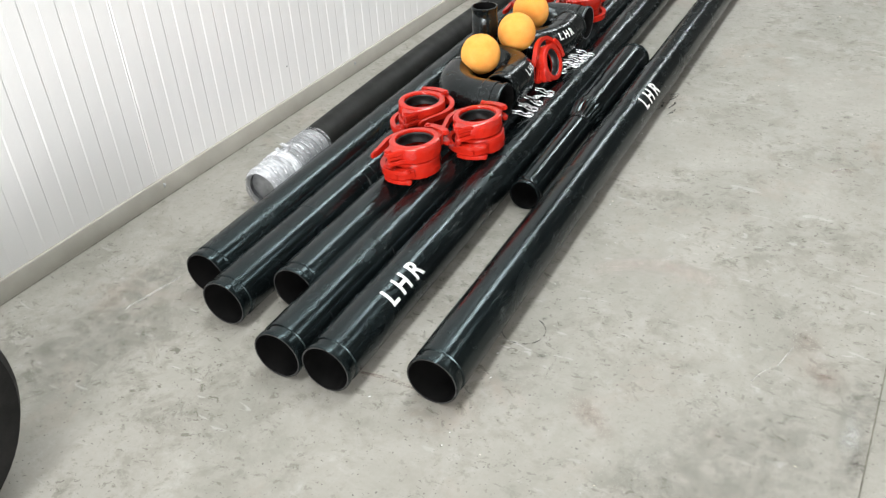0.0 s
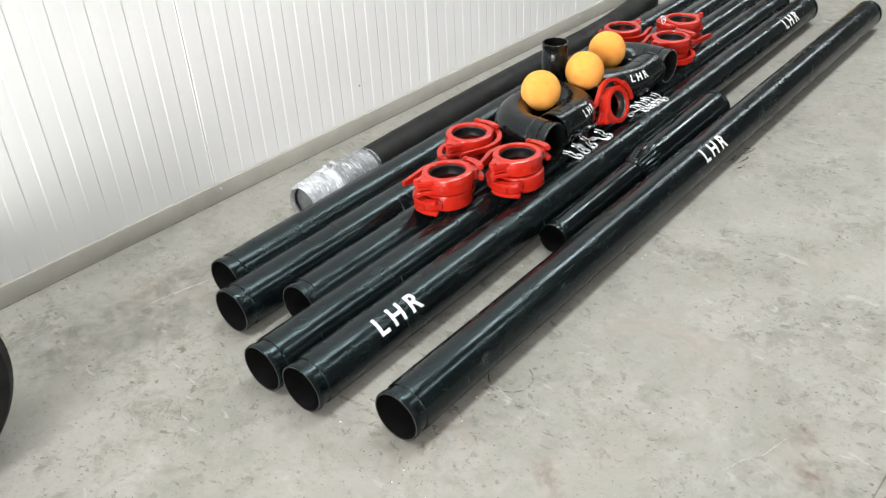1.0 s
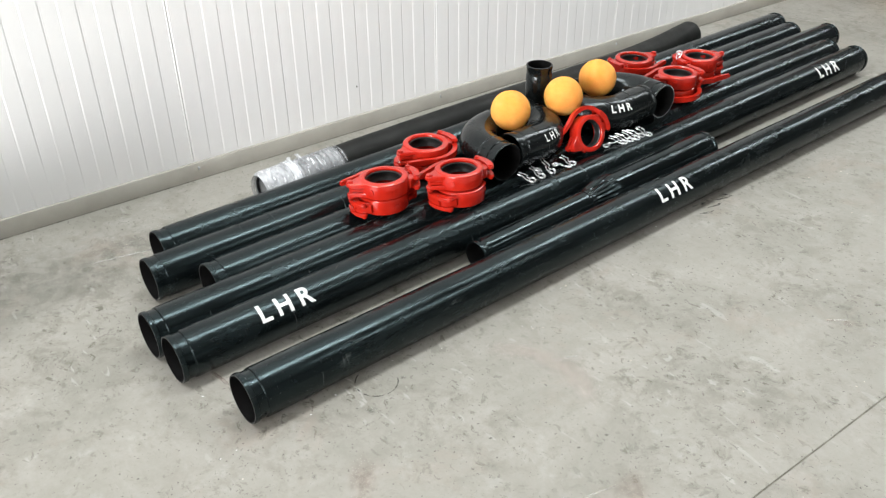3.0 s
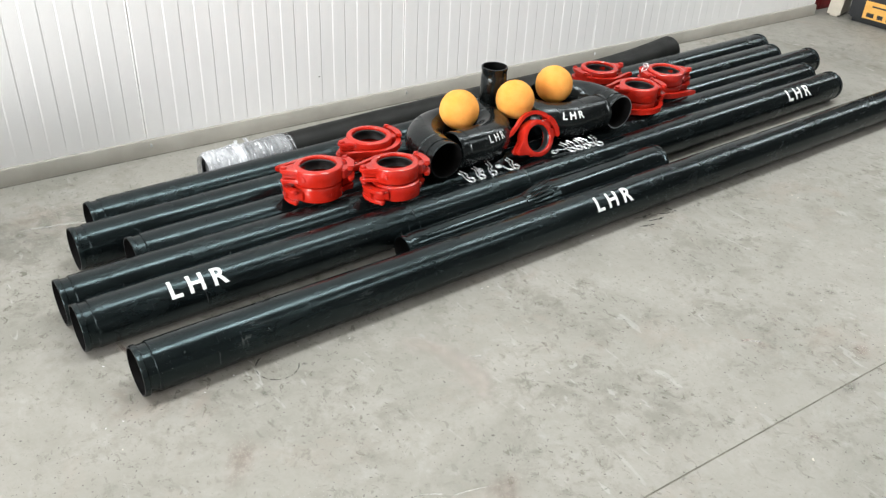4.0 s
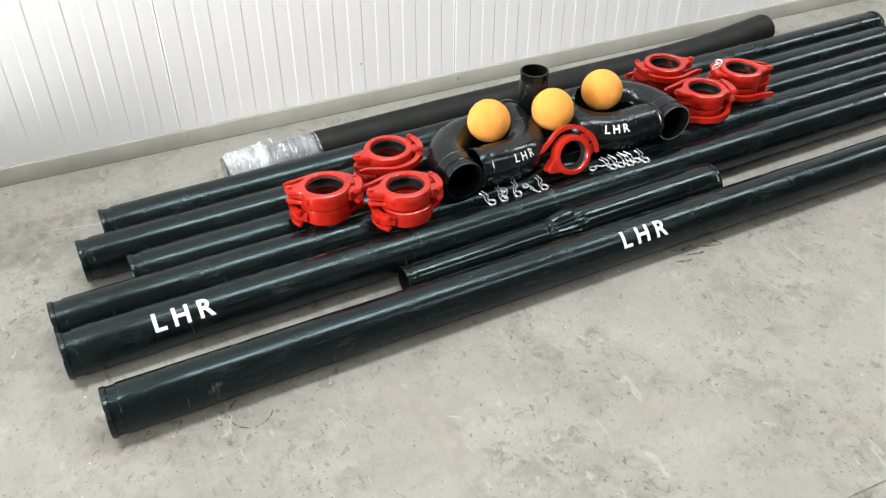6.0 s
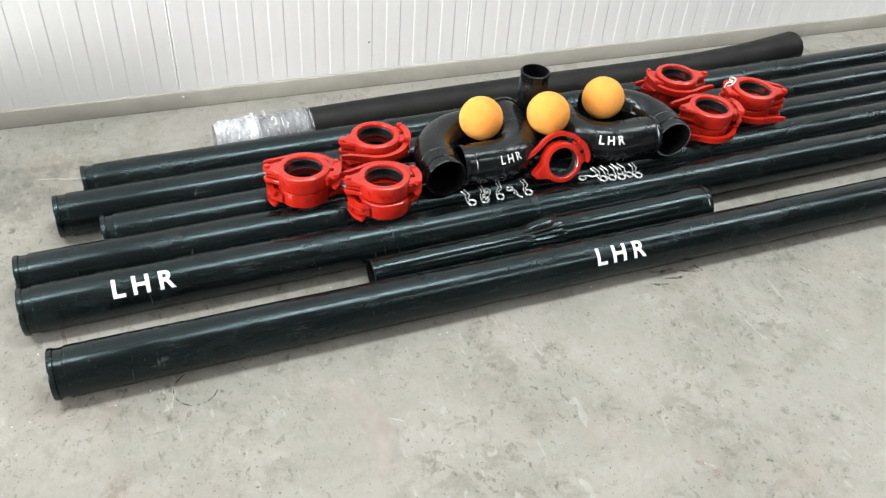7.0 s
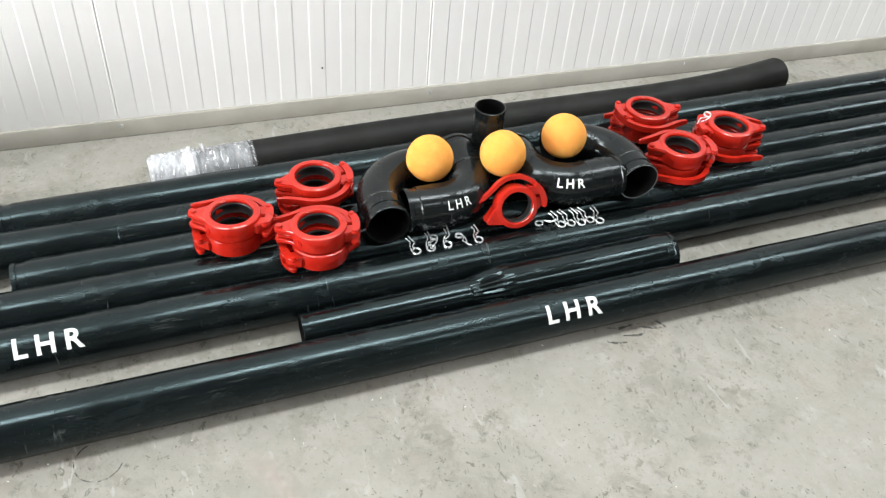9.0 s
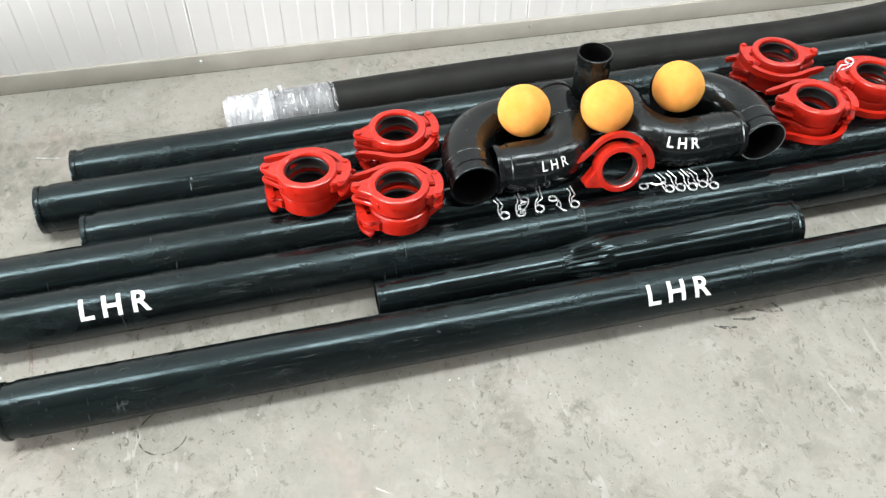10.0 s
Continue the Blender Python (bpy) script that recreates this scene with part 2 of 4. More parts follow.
def bend(lead, radius, degrees, tail):
    """A pipe's line: a lead, a bend to the left, a tail."""
    arc = radius * radians(degrees)

    def at(s):
        if s < lead:
            p, a = Vector((0, s, 0)), 0.0
        elif s < lead + arc:
            a = (s - lead) / radius
            p = Vector((-radius + radius * math.cos(a), lead + radius * math.sin(a), 0))
        else:
            a = arc / radius
            e = s - lead - arc
            p = Vector((-radius + radius * math.cos(a) - e * math.sin(a), lead + radius * math.sin(a) + e * math.cos(a), 0))
        return p, Vector((math.cos(a), math.sin(a), 0)), Vector((0, 0, 1))

    return at, lead + arc + tail


def turned(bm, profile, at=straight, segs=40, closed=True):
    """Turns a profile of (radius, way along) round the line at()."""
    rings = []
    for r, s in profile:
        o, side, up = at(s)
        rings.append([bm.verts.new(o + side * (r * math.cos(k * math.tau / segs)) + up * (r * math.sin(k * math.tau / segs))) for k in range(segs)])
    pairs = list(zip(rings, rings[1:] + rings[:1])) if closed else list(zip(rings, rings[1:]))
    for a, b in pairs:
        for k in range(segs):
            bm.faces.new((a[k], a[(k + 1) % segs], b[(k + 1) % segs], b[k]))
    return bm


def box(bm, x0, x1, y0, y1, z0, z1, bevel=0.0):
    made = bmesh.ops.create_cube(bm, size=1)["verts"]
    for v in made:
        v.co = Vector(((x0 + x1) / 2 + v.co.x * (x1 - x0), (y0 + y1) / 2 + v.co.y * (y1 - y0), (z0 + z1) / 2 + v.co.z * (z1 - z0)))
    if bevel:
        bmesh.ops.bevel(bm, geom=list({e for v in made for e in v.link_edges}), offset=bevel, segments=2, affect="EDGES")
    return bm


def prism(bm, outline, z0, z1, bevel=0.0, segments=2):
    """An outline in plan, raised from z0 to z1, with rounded edges."""
    low = [bm.verts.new((x, y, z0)) for x, y in outline]
    top = [bm.verts.new((x, y, z1)) for x, y in outline]
    n = len(low)
    faces = [bm.faces.new(low[::-1]), bm.faces.new(top)]
    for k in range(n):
        faces.append(bm.faces.new((low[k], low[(k + 1) % n], top[(k + 1) % n], top[k])))
    if bevel:
        rims = [e for f in faces[:2] for e in f.edges]
        bmesh.ops.bevel(bm, geom=rims, offset=bevel, segments=segments, affect="EDGES")
    return bm


def ribbon(line, widths):
    """The outline of a bar of changing width along a line in plan."""
    left, right = [], []
    for k, (x, y) in enumerate(line):
        x0, y0 = line[max(k - 1, 0)]
        x1, y1 = line[min(k + 1, len(line) - 1)]
        d = math.hypot(x1 - x0, y1 - y0)
        nx, ny, w = -(y1 - y0) / d, (x1 - x0) / d, widths[k] / 2
        left.append((x + nx * w, y + ny * w))
        right.append((x - nx * w, y - ny * w))
    return right + left[::-1]


def wire(bm, line, r, segs=8):
    """A round wire along a line of points."""
    rings = []
    for k, p in enumerate(line):
        d = (Vector(line[min(k + 1, len(line) - 1)]) - Vector(line[max(k - 1, 0)])).normalized()
        a = d.orthogonal().normalized() if k == 0 else (a - d * a.dot(d)).normalized()
        b = d.cross(a)
        rings.append([bm.verts.new(Vector(p) + a * (r * math.cos(q * math.tau / segs)) + b * (r * math.sin(q * math.tau / segs))) for q in range(segs)])
    for u, v in zip(rings, rings[1:]):
        for q in range(segs):
            bm.faces.new((u[q], u[(q + 1) % segs], v[(q + 1) % segs], v[q]))
    bm.faces.new(rings[0][::-1])
    bm.faces.new(rings[-1])
    return bm


def ring_arc(bm, profile, a0, a1, n):
    """A profile of (radius, height) led round the z axis from a0 to a1 degrees, with closed ends."""
    rows = []
    for k in range(n + 1):
        a = radians(a0 + (a1 - a0) * k / n)
        rows.append([bm.verts.new((r * math.cos(a), r * math.sin(a), z)) for r, z in profile])
    m = len(profile)
    for u, v in zip(rows, rows[1:]):
        for q in range(m):
            bm.faces.new((u[q], u[(q + 1) % m], v[(q + 1) % m], v[q]))
    bm.faces.new(rows[0])
    bm.faces.new(rows[-1][::-1])
    return bm


def disc(bm, x, y, z0, z1, r, segs=18, bevel=0.0):
    return prism(bm, [(x + r * math.cos(k * math.tau / segs), y + r * math.sin(k * math.tau / segs)) for k in range(segs)], z0, z1, bevel, 2)


def lettering(parent, text, at, radius, start, length, middle, height, label="white stencilled letter", bold=0.027):
    """Letters painted on a tube: from start along its line, round it at the angle middle."""
    curve = bpy.data.curves.new("lettering", "FONT")
    curve.body, curve.size, curve.offset, curve.resolution_u, curve.space_character = text, 1.0, bold, 4, 1.5
    probe = new("lettering", curve)
    flat = bpy.data.meshes.new_from_object(probe.evaluated_get(bpy.context.evaluated_depsgraph_get()))
    bpy.data.objects.remove(probe)
    bpy.data.curves.remove(curve)
    bm = bmesh.new()
    bm.from_mesh(flat)
    bpy.data.meshes.remove(flat)
    bmesh.ops.remove_doubles(bm, verts=bm.verts, dist=0.0005)
    bmesh.ops.triangulate(bm, faces=bm.faces)
    for _ in range(3):
        bmesh.ops.subdivide_edges(bm, edges=[e for e in bm.edges if e.calc_length() > 0.12], cuts=1)
        bmesh.ops.triangulate(bm, faces=bm.faces)
    xs, ys = [v.co.x for v in bm.verts], [v.co.y for v in bm.verts]
    x0, x1, y0, y1 = min(xs), max(xs), min(ys), max(ys)
    bm.verts.index_update()
    seen, letters = set(), []
    for v in bm.verts:
        if v.index in seen:
            continue
        piece, todo = [], [v]
        seen.add(v.index)
        while todo:
            u = todo.pop()
            piece.append(u)
            for e in u.link_edges:
                w = e.other_vert(u)
                if w.index not in seen:
                    seen.add(w.index)
                    todo.append(w)
        letters.append(piece)
    for piece in letters:
        one, twin = bmesh.new(), {}
        for v in piece:
            o, side, up = at(start + length * (v.co.x - x0) / (x1 - x0))
            a = middle + ((v.co.y - y0) / (y1 - y0) - 0.5) * height / radius
            twin[v] = one.verts.new(o + (side * math.cos(a) + up * math.sin(a)) * (radius + 0.0007 + 0.0002 * noise.noise(v.co * 7)))
        for f in {f for v in piece for f in v.link_faces}:
            one.faces.new([twin[v] for v in f.verts])
        part("letter", one, WHITE, parent, label, sharp=80)
    bm.free()


# ---------------------------------------------------------------- the hall
WALL_X, END_Y = -1.752, 5.10
floor = thing("floor", pose(0, 0, 0), "worn grey concrete floor with stains and a sawn joint", "floor", kind="structure")


def joint_x(y):
    """The sawn joint runs slightly askew to the wall."""
    return 0.198 + 0.018 * (y - 1.85)


for x0, side in ((-2.4, -0.0018), (7, 0.0018)):
    edge = [(x0, -7), (joint_x(-7) + side, -7), (joint_x(16) + side, 16), (x0, 16)]
    part("slab", prism(bmesh.new(), edge if side < 0 else edge[::-1], -0.2, 0), FLOOR, floor)
filler = [(joint_x(-7) - 0.0025, -7), (joint_x(-7) + 0.0025, -7), (joint_x(16) + 0.0025, 16), (joint_x(16) - 0.0025, 16)]
part("joint_filler", prism(bmesh.new(), filler, -0.19, -0.0012), JOINT, floor, "dark dirt in the sawn joint")


def wall(name, label, x0, x1, y0, y1, z0, z1, material):
    ob = part(name, box(bmesh.new(), x0, x1, y0, y1, z0, z1), material)
    return tagged(ob, label, "wall", kind="structure")


wall("wall_core", "grey core behind the white panels", -1.95, WALL_X - 0.02, -7, END_Y, 0, 5.2, PLASTER)
wall("wall_east", "plain grey plaster wall", 7, 7.2, -7, 16, 0, 5.2, PLASTER)
wall("wall_north", "plain grey plaster wall", -2.6, 7.2, 16, 16.2, 0, 5.2, PLASTER)
wall("wall_return", "plain grey plaster wall", -2.6, -2.4, END_Y, 16, 0, 5.2, PLASTER)
wall("wall_south_1", "plain grey plaster wall beside the gate", -1.95, -0.9, -7.2, -7, 0, 5.2, PLASTER)
wall("wall_south_2", "plain grey plaster wall beside the gate", 4.2, 7.2, -7.2, -7, 0, 5.2, PLASTER)
wall("wall_south_3", "plain grey plaster lintel over the gate", -0.9, 4.2, -7.2, -7, 4.2, 5.2, PLASTER)
tagged(part("ceiling", box(bmesh.new(), -2.6, 7.2, -7.2, 16.2, 5.2, 5.35), PLASTER), "plain grey hall ceiling", "ceiling", kind="structure")

# white sandwich panels, one metre wide, with shallow ribs every ten centimetres
panels = thing("wall_west", pose(WALL_X, 0, 0), "white ribbed sandwich panel wall with vertical joints", "wall", kind="structure")
bm = bmesh.new()
outline = [(-0.0025, 0.0002), (0.0, 0.004)]
for k in range(10):
    y = 0.012 + k * 0.0985
    outline += [(0.0, y), (0.0, y + 0.044), (-0.0013, y + 0.0485), (-0.0013, y + 0.094)]
outline += [(0.0, 0.996), (-0.0025, 0.9998), (-0.02, 0.9998), (-0.02, 0.0002)]
prism(bm, outline, 0.03, 5.2)
panel_mesh = mesh_of("panel", bm, PANEL, 12)
for k in range(11):
    ob = new("panel", panel_mesh)
    ob.parent = panels
    ob.location = (0, 1.445 + (k - 8), 0)
cut = END_Y - 4.445
kept = [(x, y) for x, y in outline[:-2] if y < cut]
ob = part("panel", prism(bmesh.new(), kept + [(0.0, cut), (-0.02, cut), (-0.02, 0.0002)], 0.03, 5.2), PANEL, panels, sharp=12)
ob.location = (0, 4.445, 0)

flash = thing("baseboard", pose(WALL_X, 0, 0), "dull grey metal base flashing along the panel wall", "baseboard", kind="structure")
prof = [(0.0, 0.055), (0.003, 0.057), (0.010, 0.056), (0.013, 0.052), (0.015, 0.003), (0.015, 0.0), (0.0, 0.0)]
for k in range(2):
    y0, y1 = -6.9 + k * 6.1, -6.9 + k * 6.1 + 6.098
    bm = bmesh.new()
    a, b = [bm.verts.new((x, y0, z)) for x, z in prof], [bm.verts.new((x, min(y1, END_Y), z)) for x, z in prof]
    for q in range(len(prof)):
        bm.faces.new((a[q], a[(q + 1) % 7], b[(q + 1) % 7], b[q]))
    bm.faces.new(a)
    bm.faces.new(b[::-1])
    part("flashing_length", bm, FLASHING, flash)
# dark strip that paints the shadow line under the flashing's lower edge
part("gap_shade", box(bmesh.new(), 0.0152, 0.0185, -6.9, END_Y, 0, 0.0016), JOINT, flash, "dark strip painted as shade along the foot of the flashing")
bm = bmesh.new()
disc(bm, 0, 0, 0, 0.003, 0.0075, 16, 0.001)
disc(bm, 0, 0, 0.002, 0.007, 0.005, 6, 0.001)
screw_mesh = mesh_of("screw", bm, STEEL)
for k in range(7):
    ob = new("screw", screw_mesh)
    ob.parent = flash
    ob.matrix_basis = pose(0.0125, 1.448 + (k - 4), 0.038, 0, 90, 20 * k)

# ---------------------------------------------------------------- straight pipes
R, WALL = 0.0585, 0.0045


def pipe_profile(r, length, bore):
    """A pipe with a lip, a groove and a weld bead at each end."""
    end = [(bore, 0.0), (r - 0.0015, 0.0), (r, 0.002), (r, 0.0115), (r - 0.003, 0.0135), (r - 0.003, 0.032), (r - 0.0004, 0.0335), (r, 0.036), (r, 0.042)]
    return end + [(q, length - s) for q, s in end[::-1]]


def straight_pipe(label, near, far, length=3.0, r=R, z=None):
    (x0, y0), (x1, y1) = near, far
    turn = math.degrees(math.atan2(-(x1 - x0), y1 - y0))
    ob = thing("steel_pipe", pose(x0, y0, r + 0.0015 if z is None else z, 0, 0, turn), label, "pipe", "black delivery pipes on the floor")
    segs, bore = 48, r - WALL
    prof = pipe_profile(r, length, bore)
    half = len(prof) // 2
    stops = [prof[half - 1]] + [(r + 0.0004 * math.sin(k * 2.1), 0.042 + (length - 0.084) * k / 24) for k in range(1, 24)] + [prof[half]]
    part("tube", turned(bmesh.new(), stops, straight, segs, False), PIPE, ob)
    part("end_collar", turned(bmesh.new(), prof[:half], straight, segs, False), PIPE, ob, "lipped and grooved black pipe end")
    part("end_collar", turned(bmesh.new(), prof[half:], straight, segs, False), PIPE, ob, "lipped and grooved black pipe end")
    part("bore", turned(bmesh.new(), [(bore, 0.0002), (bore - 0.0005, length * 0.5), (bore, length - 0.0002)], straight, segs, False), BORE, ob)
    for s in (-0.0003, length + 0.0003):
        part("rim_edge", turned(bmesh.new(), [(bore, s), (r - 0.0012, s)], straight, segs, False), RIM, ob, "worn edge of the pipe's mouth")
    return ob


PIPES = {}
for key, near, far, label in (
    ("one", (-1.287, 1.140), (-1.412, 4.175), "glossy black steel pipe beside the rubber hose"),
    ("two", (-1.168, 1.068), (-1.288, 4.11), "glossy black steel pipe under red couplings"),
    ("three", (-1.050, 1.182), (-1.172, 4.217), "glossy black steel pipe set back in the row"),
    ("four", (-0.941, 0.980), (-1.052, 4.023), "glossy black steel pipe carrying bends and couplings"),
    ("five", (-0.822, 0.990), (-0.932, 4.033), "glossy black steel pipe with white letters LHR twice"),
    ("six", (-0.605, 1.056), (-0.686, 4.10), "scuffed black steel pipe lying apart, white letters LHR"),
):
    PIPES[key] = straight_pipe(label, near, far, 3.037)
lettering(PIPES["five"], "LHR", straight, R, 0.207, 0.145, radians(53), 0.047)
lettering(PIPES["five"], "LHR", straight, R, 2.664, 0.147, radians(46), 0.047)
lettering(PIPES["six"], "LHR", straight, R, 1.328, 0.147, radians(48), 0.047)



def scuffs(pipe, where, spread, middle, count, seed):
    """A cluster of thin rubbed strokes that lie on a pipe's skin."""
    rng, bm = random.Random(seed), bmesh.new()
    for _ in range(count):
        s0, a0 = where + rng.gauss(0, spread), middle + rng.gauss(0, 0.28)
        round_way = rng.random() < 0.6
        ds, da = (rng.uniform(-0.006, 0.006), rng.uniform(0.05, 0.20)) if round_way else (rng.uniform(0.010, 0.05), rng.uniform(-0.04, 0.04))
        w = rng.uniform(0.0004, 0.0010)
        rows = []
        for k in range(6):
            f = k / 5
            thin = w * math.sin(math.pi * (0.12 + 0.76 * f))
            q, a = s0 + ds * f, a0 + da * f
            e = (thin, 0.0) if round_way else (0.0, thin / R)
            rows.append([bm.verts.new(((R + 0.0006) * math.cos(a + g * e[1]), q + g * e[0], (R + 0.0006) * math.sin(a + g * e[1]))) for g in (-1, 1)])
        for u, v in zip(rows, rows[1:]):
            bm.faces.new((u[0], u[1], v[1], v[0]))
    tagged(part("scuffing", bm, RUBBED, pipe, sharp=80), "pale grey rubbed scratches", kind="stuff")


for k, (key, where, spread, middle, count) in enumerate((
    ("five", 0.50, 0.022, 40, 22), ("five", 0.60, 0.03, 62, 16), ("five", 1.05, 0.10, 60, 12), ("five", 1.7, 0.25, 60, 14), ("six", 0.27, 0.03, 45, 10),
    ("six", 0.50, 0.025, 22, 18), ("six", 0.58, 0.02, 60, 10), ("six", 0.84, 0.03, 48, 14), ("six", 1.8, 0.3, 50, 14), ("four", 0.42, 0.05, 62, 16),
    ("four", 0.75, 0.1, 70, 10), ("two", 0.36, 0.008, 60, 10), ("two", 0.55, 0.08, 70, 10), ("one", 0.40, 0.08, 65, 10), ("three", 0.30, 0.08, 65, 8),
    ("five", 0.06, 0.02, 60, 8), ("six", 0.06, 0.02, 60, 10), ("four", 0.06, 0.02, 65, 8))):
    scuffs(PIPES[key], where, spread, radians(middle), count, 40 + k)

# ---------------------------------------------------------------- reducer pipe between two pipes
RS = 0.0440
reducer = thing("reducer_pipe", pose(-0.748, 1.817, RS + 0.0015, math.degrees(math.atan2(R - RS, 1.0)), 0, 1.7),
                "short black reducer pipe with a fluted cone", "pipe")
NECK, CONE = 0.425, 0.115
front = [(RS - 0.004, 0), (RS - 0.001, 0), (RS, 0.002), (RS, 0.010), (RS - 0.001, 0.012), (RS - 0.001, 0.03), (RS, 0.032)]
part("end_collar", turned(bmesh.new(), front, straight, 44, False), GLOSS, reducer)
part("narrow_tube", turned(bmesh.new(), [(RS, 0.032), (RS, 0.2), (RS, NECK)], straight, 44, False), GLOSS, reducer)
bm = bmesh.new()
segs, cone_rings = 108, []
for k in range(13):
    f = k / 12
    r = RS + (R - RS) * (3 * f * f - 2 * f ** 3) + 0.0030 * (math.exp(-((f - 0.04) / 0.05) ** 2) + math.exp(-((f - 0.96) / 0.05) ** 2))
    flute = 0.0015 * math.sin(math.pi * f) ** 0.6 if 0 < k < 12 else 0.0
    cone_rings.append([bm.verts.new(((r + flute * math.cos(q * math.tau * 27 / segs)) * math.cos(q * math.tau / segs), NECK + CONE * f,
                                     (r + flute * math.cos(q * math.tau * 27 / segs)) * math.sin(q * math.tau / segs))) for q in range(segs)])
for u, v in zip(cone_rings, cone_rings[1:]):
    for q in range(segs):
        bm.faces.new((u[q], u[(q + 1) % segs], v[(q + 1) % segs], v[q]))
part("cone", bm, GLOSS, reducer, "black forged cone with shallow flutes")
LONG = 1.012
part("wide_tube", turned(bmesh.new(), [(R, NECK + CONE), (R, 0.8), (R, LONG - 0.042)], straight, 44, False), GLOSS, reducer)
rear = [(R - WALL, LONG), (R - 0.0015, LONG), (R, LONG - 0.002), (R, LONG - 0.0115), (R - 0.003, LONG - 0.0135), (R - 0.003, LONG - 0.032), (R - 0.0004, LONG - 0.034), (R, LONG - 0.042)]
part("end_collar", turned(bmesh.new(), rear, straight, 44, False), GLOSS, reducer)
part("bore", turned(bmesh.new(), [(RS - 0.004, 0.0002), (RS - 0.004, NECK), (R - WALL, NECK + CONE), (R - WALL, LONG - 0.0002)], straight, 44, False), BORE, reducer)


# ---------------------------------------------------------------- pipe bends and the standing stub
def weld_seam(parent, at, s, material):
    part("weld_seam", turned(bmesh.new(), [(R - 0.0006, s - 0.0042), (R + 0.0010, s - 0.0022), (R + 0.0013, s), (R + 0.0010, s + 0.0022), (R - 0.0006, s + 0.0042)], at, 44, False), material, parent)


weld_seam(PIPES["two"], straight, 0.362, PIPE)


def elbow(label, m, mirrored=False, lead=0.085, radius=0.13, tail=0.055):
    at_left, length = bend(lead, radius, 90, tail)
    if mirrored:
        def at(s):
            o, side, up = at_left(s)
            return Vector((o.x, -o.y, o.z)), Vector((side.x, -side.y, 0)), up
    else:
        at = at_left
    ob = thing("pipe_elbow", m, label, "pipe bend", "black bends lying on the pipes")
    end = [(R - WALL, 0.0), (R - 0.0015, 0.0), (R, 0.002), (R, 0.0115), (R - 0.003, 0.0135), (R - 0.003, 0.030), (R - 0.0004, 0.0325), (R, 0.038)]
    stops = [(R, 0.038)] + [(R, 0.038 + (length - 0.076) * k / 30) for k in range(1, 30)] + [(R, length - 0.038)]
    part("tube", turned(bmesh.new(), stops, at, 44, False), ELBOW, ob)
    part("end_collar", turned(bmesh.new(), end, at, 44, False), ELBOW, ob)
    part("end_collar", turned(bmesh.new(), [(r, length - s) for r, s in end], at, 44, False), ELBOW, ob)
    part("bore", turned(bmesh.new(), [(R - WALL, 0.0002 + (length - 0.0004) * k / 24) for k in range(25)], at, 44, False), BORE, ob)
    weld_seam(ob, at, lead - 0.016, ELBOW)
    weld_seam(ob, at, length - tail, ELBOW)
    return ob, at


REST = 2 * R + 0.003 + R
bend_a, _ = elbow("black bend with its open end towards the aisle", pose(-0.926, 2.078, REST, 0, 0, -90), True)
bend_b, at_b = elbow("black bend with small white letters LHR", pose(-0.974, 2.133, REST, 0, 0, 0), False, 0.10, 0.11, 0.12)
bend_c, at_c = elbow("black bend with white letters LHR on its flank", pose(-0.992, 2.748, REST, 0, 0, 5), True, 0.12, 0.11, 0.09)
bend_d, _ = elbow("black bend with a bright worn open rim", pose(-0.947, 2.80, REST, 0, 0, 90))
part("worn_rim", turned(bmesh.new(), [(R - 0.0042, -0.0003), (R - 0.0016, -0.0004), (R - 0.0042, 0.004)], bend(0.085, 0.13, 90, 0.055)[0], 44, False), STEEL, bend_d, "bright worn steel rim")
lettering(bend_b, "LHR", at_b, R, 0.100, 0.046, radians(36), 0.024, "small white stencilled letter", 0.016)


def back_c(s):
    return at_c(0.2 - s)


lettering(bend_c, "LHR", back_c, R, 0.018, 0.054, radians(38), 0.026, "white stencilled letter", 0.028)

stub = thing("pipe_stub", pose(-1.168, 2.424, 2 * R + 0.002, 90), "short black pipe piece standing upright", "pipe")
tall, rs = 0.214, 0.0425
part("tube", turned(bmesh.new(), [(rs + 0.001, 0.0), (rs + 0.001, 0.08), (rs, 0.12), (rs, tall - 0.034), (rs - 0.001, tall - 0.032), (rs - 0.001, tall - 0.012), (rs + 0.0005, tall - 0.010), (rs + 0.0005, tall - 0.001), (rs - 0.001, tall), (rs - 0.004, tall)], straight, 40, False), ELBOW, stub)
part("bore", turned(bmesh.new(), [(rs - 0.0038, 0.0), (rs - 0.004, tall)], straight, 40, False), BORE, stub)

# ---------------------------------------------------------------- rubber hose with a wrapped steel end
hose = thing("rubber_hose", pose(0, 0, 0), "black rubber delivery hose with film-wrapped steel end by the wall", "hose")
HR = 0.0575


def hose_line(s):
    """The hose's line: nearly straight, lifting and swinging to the wall at its far end."""
    def p(q):
        f = max(0.0, (q - 1.55) / 0.65)
        return Vector((-1.425 - 0.045 * q - 0.012 * math.sin(q * 2.2) - 0.030 * f * f, 1.53 + q, HR + 0.002 + 0.022 * f * f))
    d = (p(s + 0.01) - p(s - 0.01)).normalized()
    side = d.cross(Vector((0, 0, 1))).normalized()
    return p(s), side, side.cross(d).normalized()


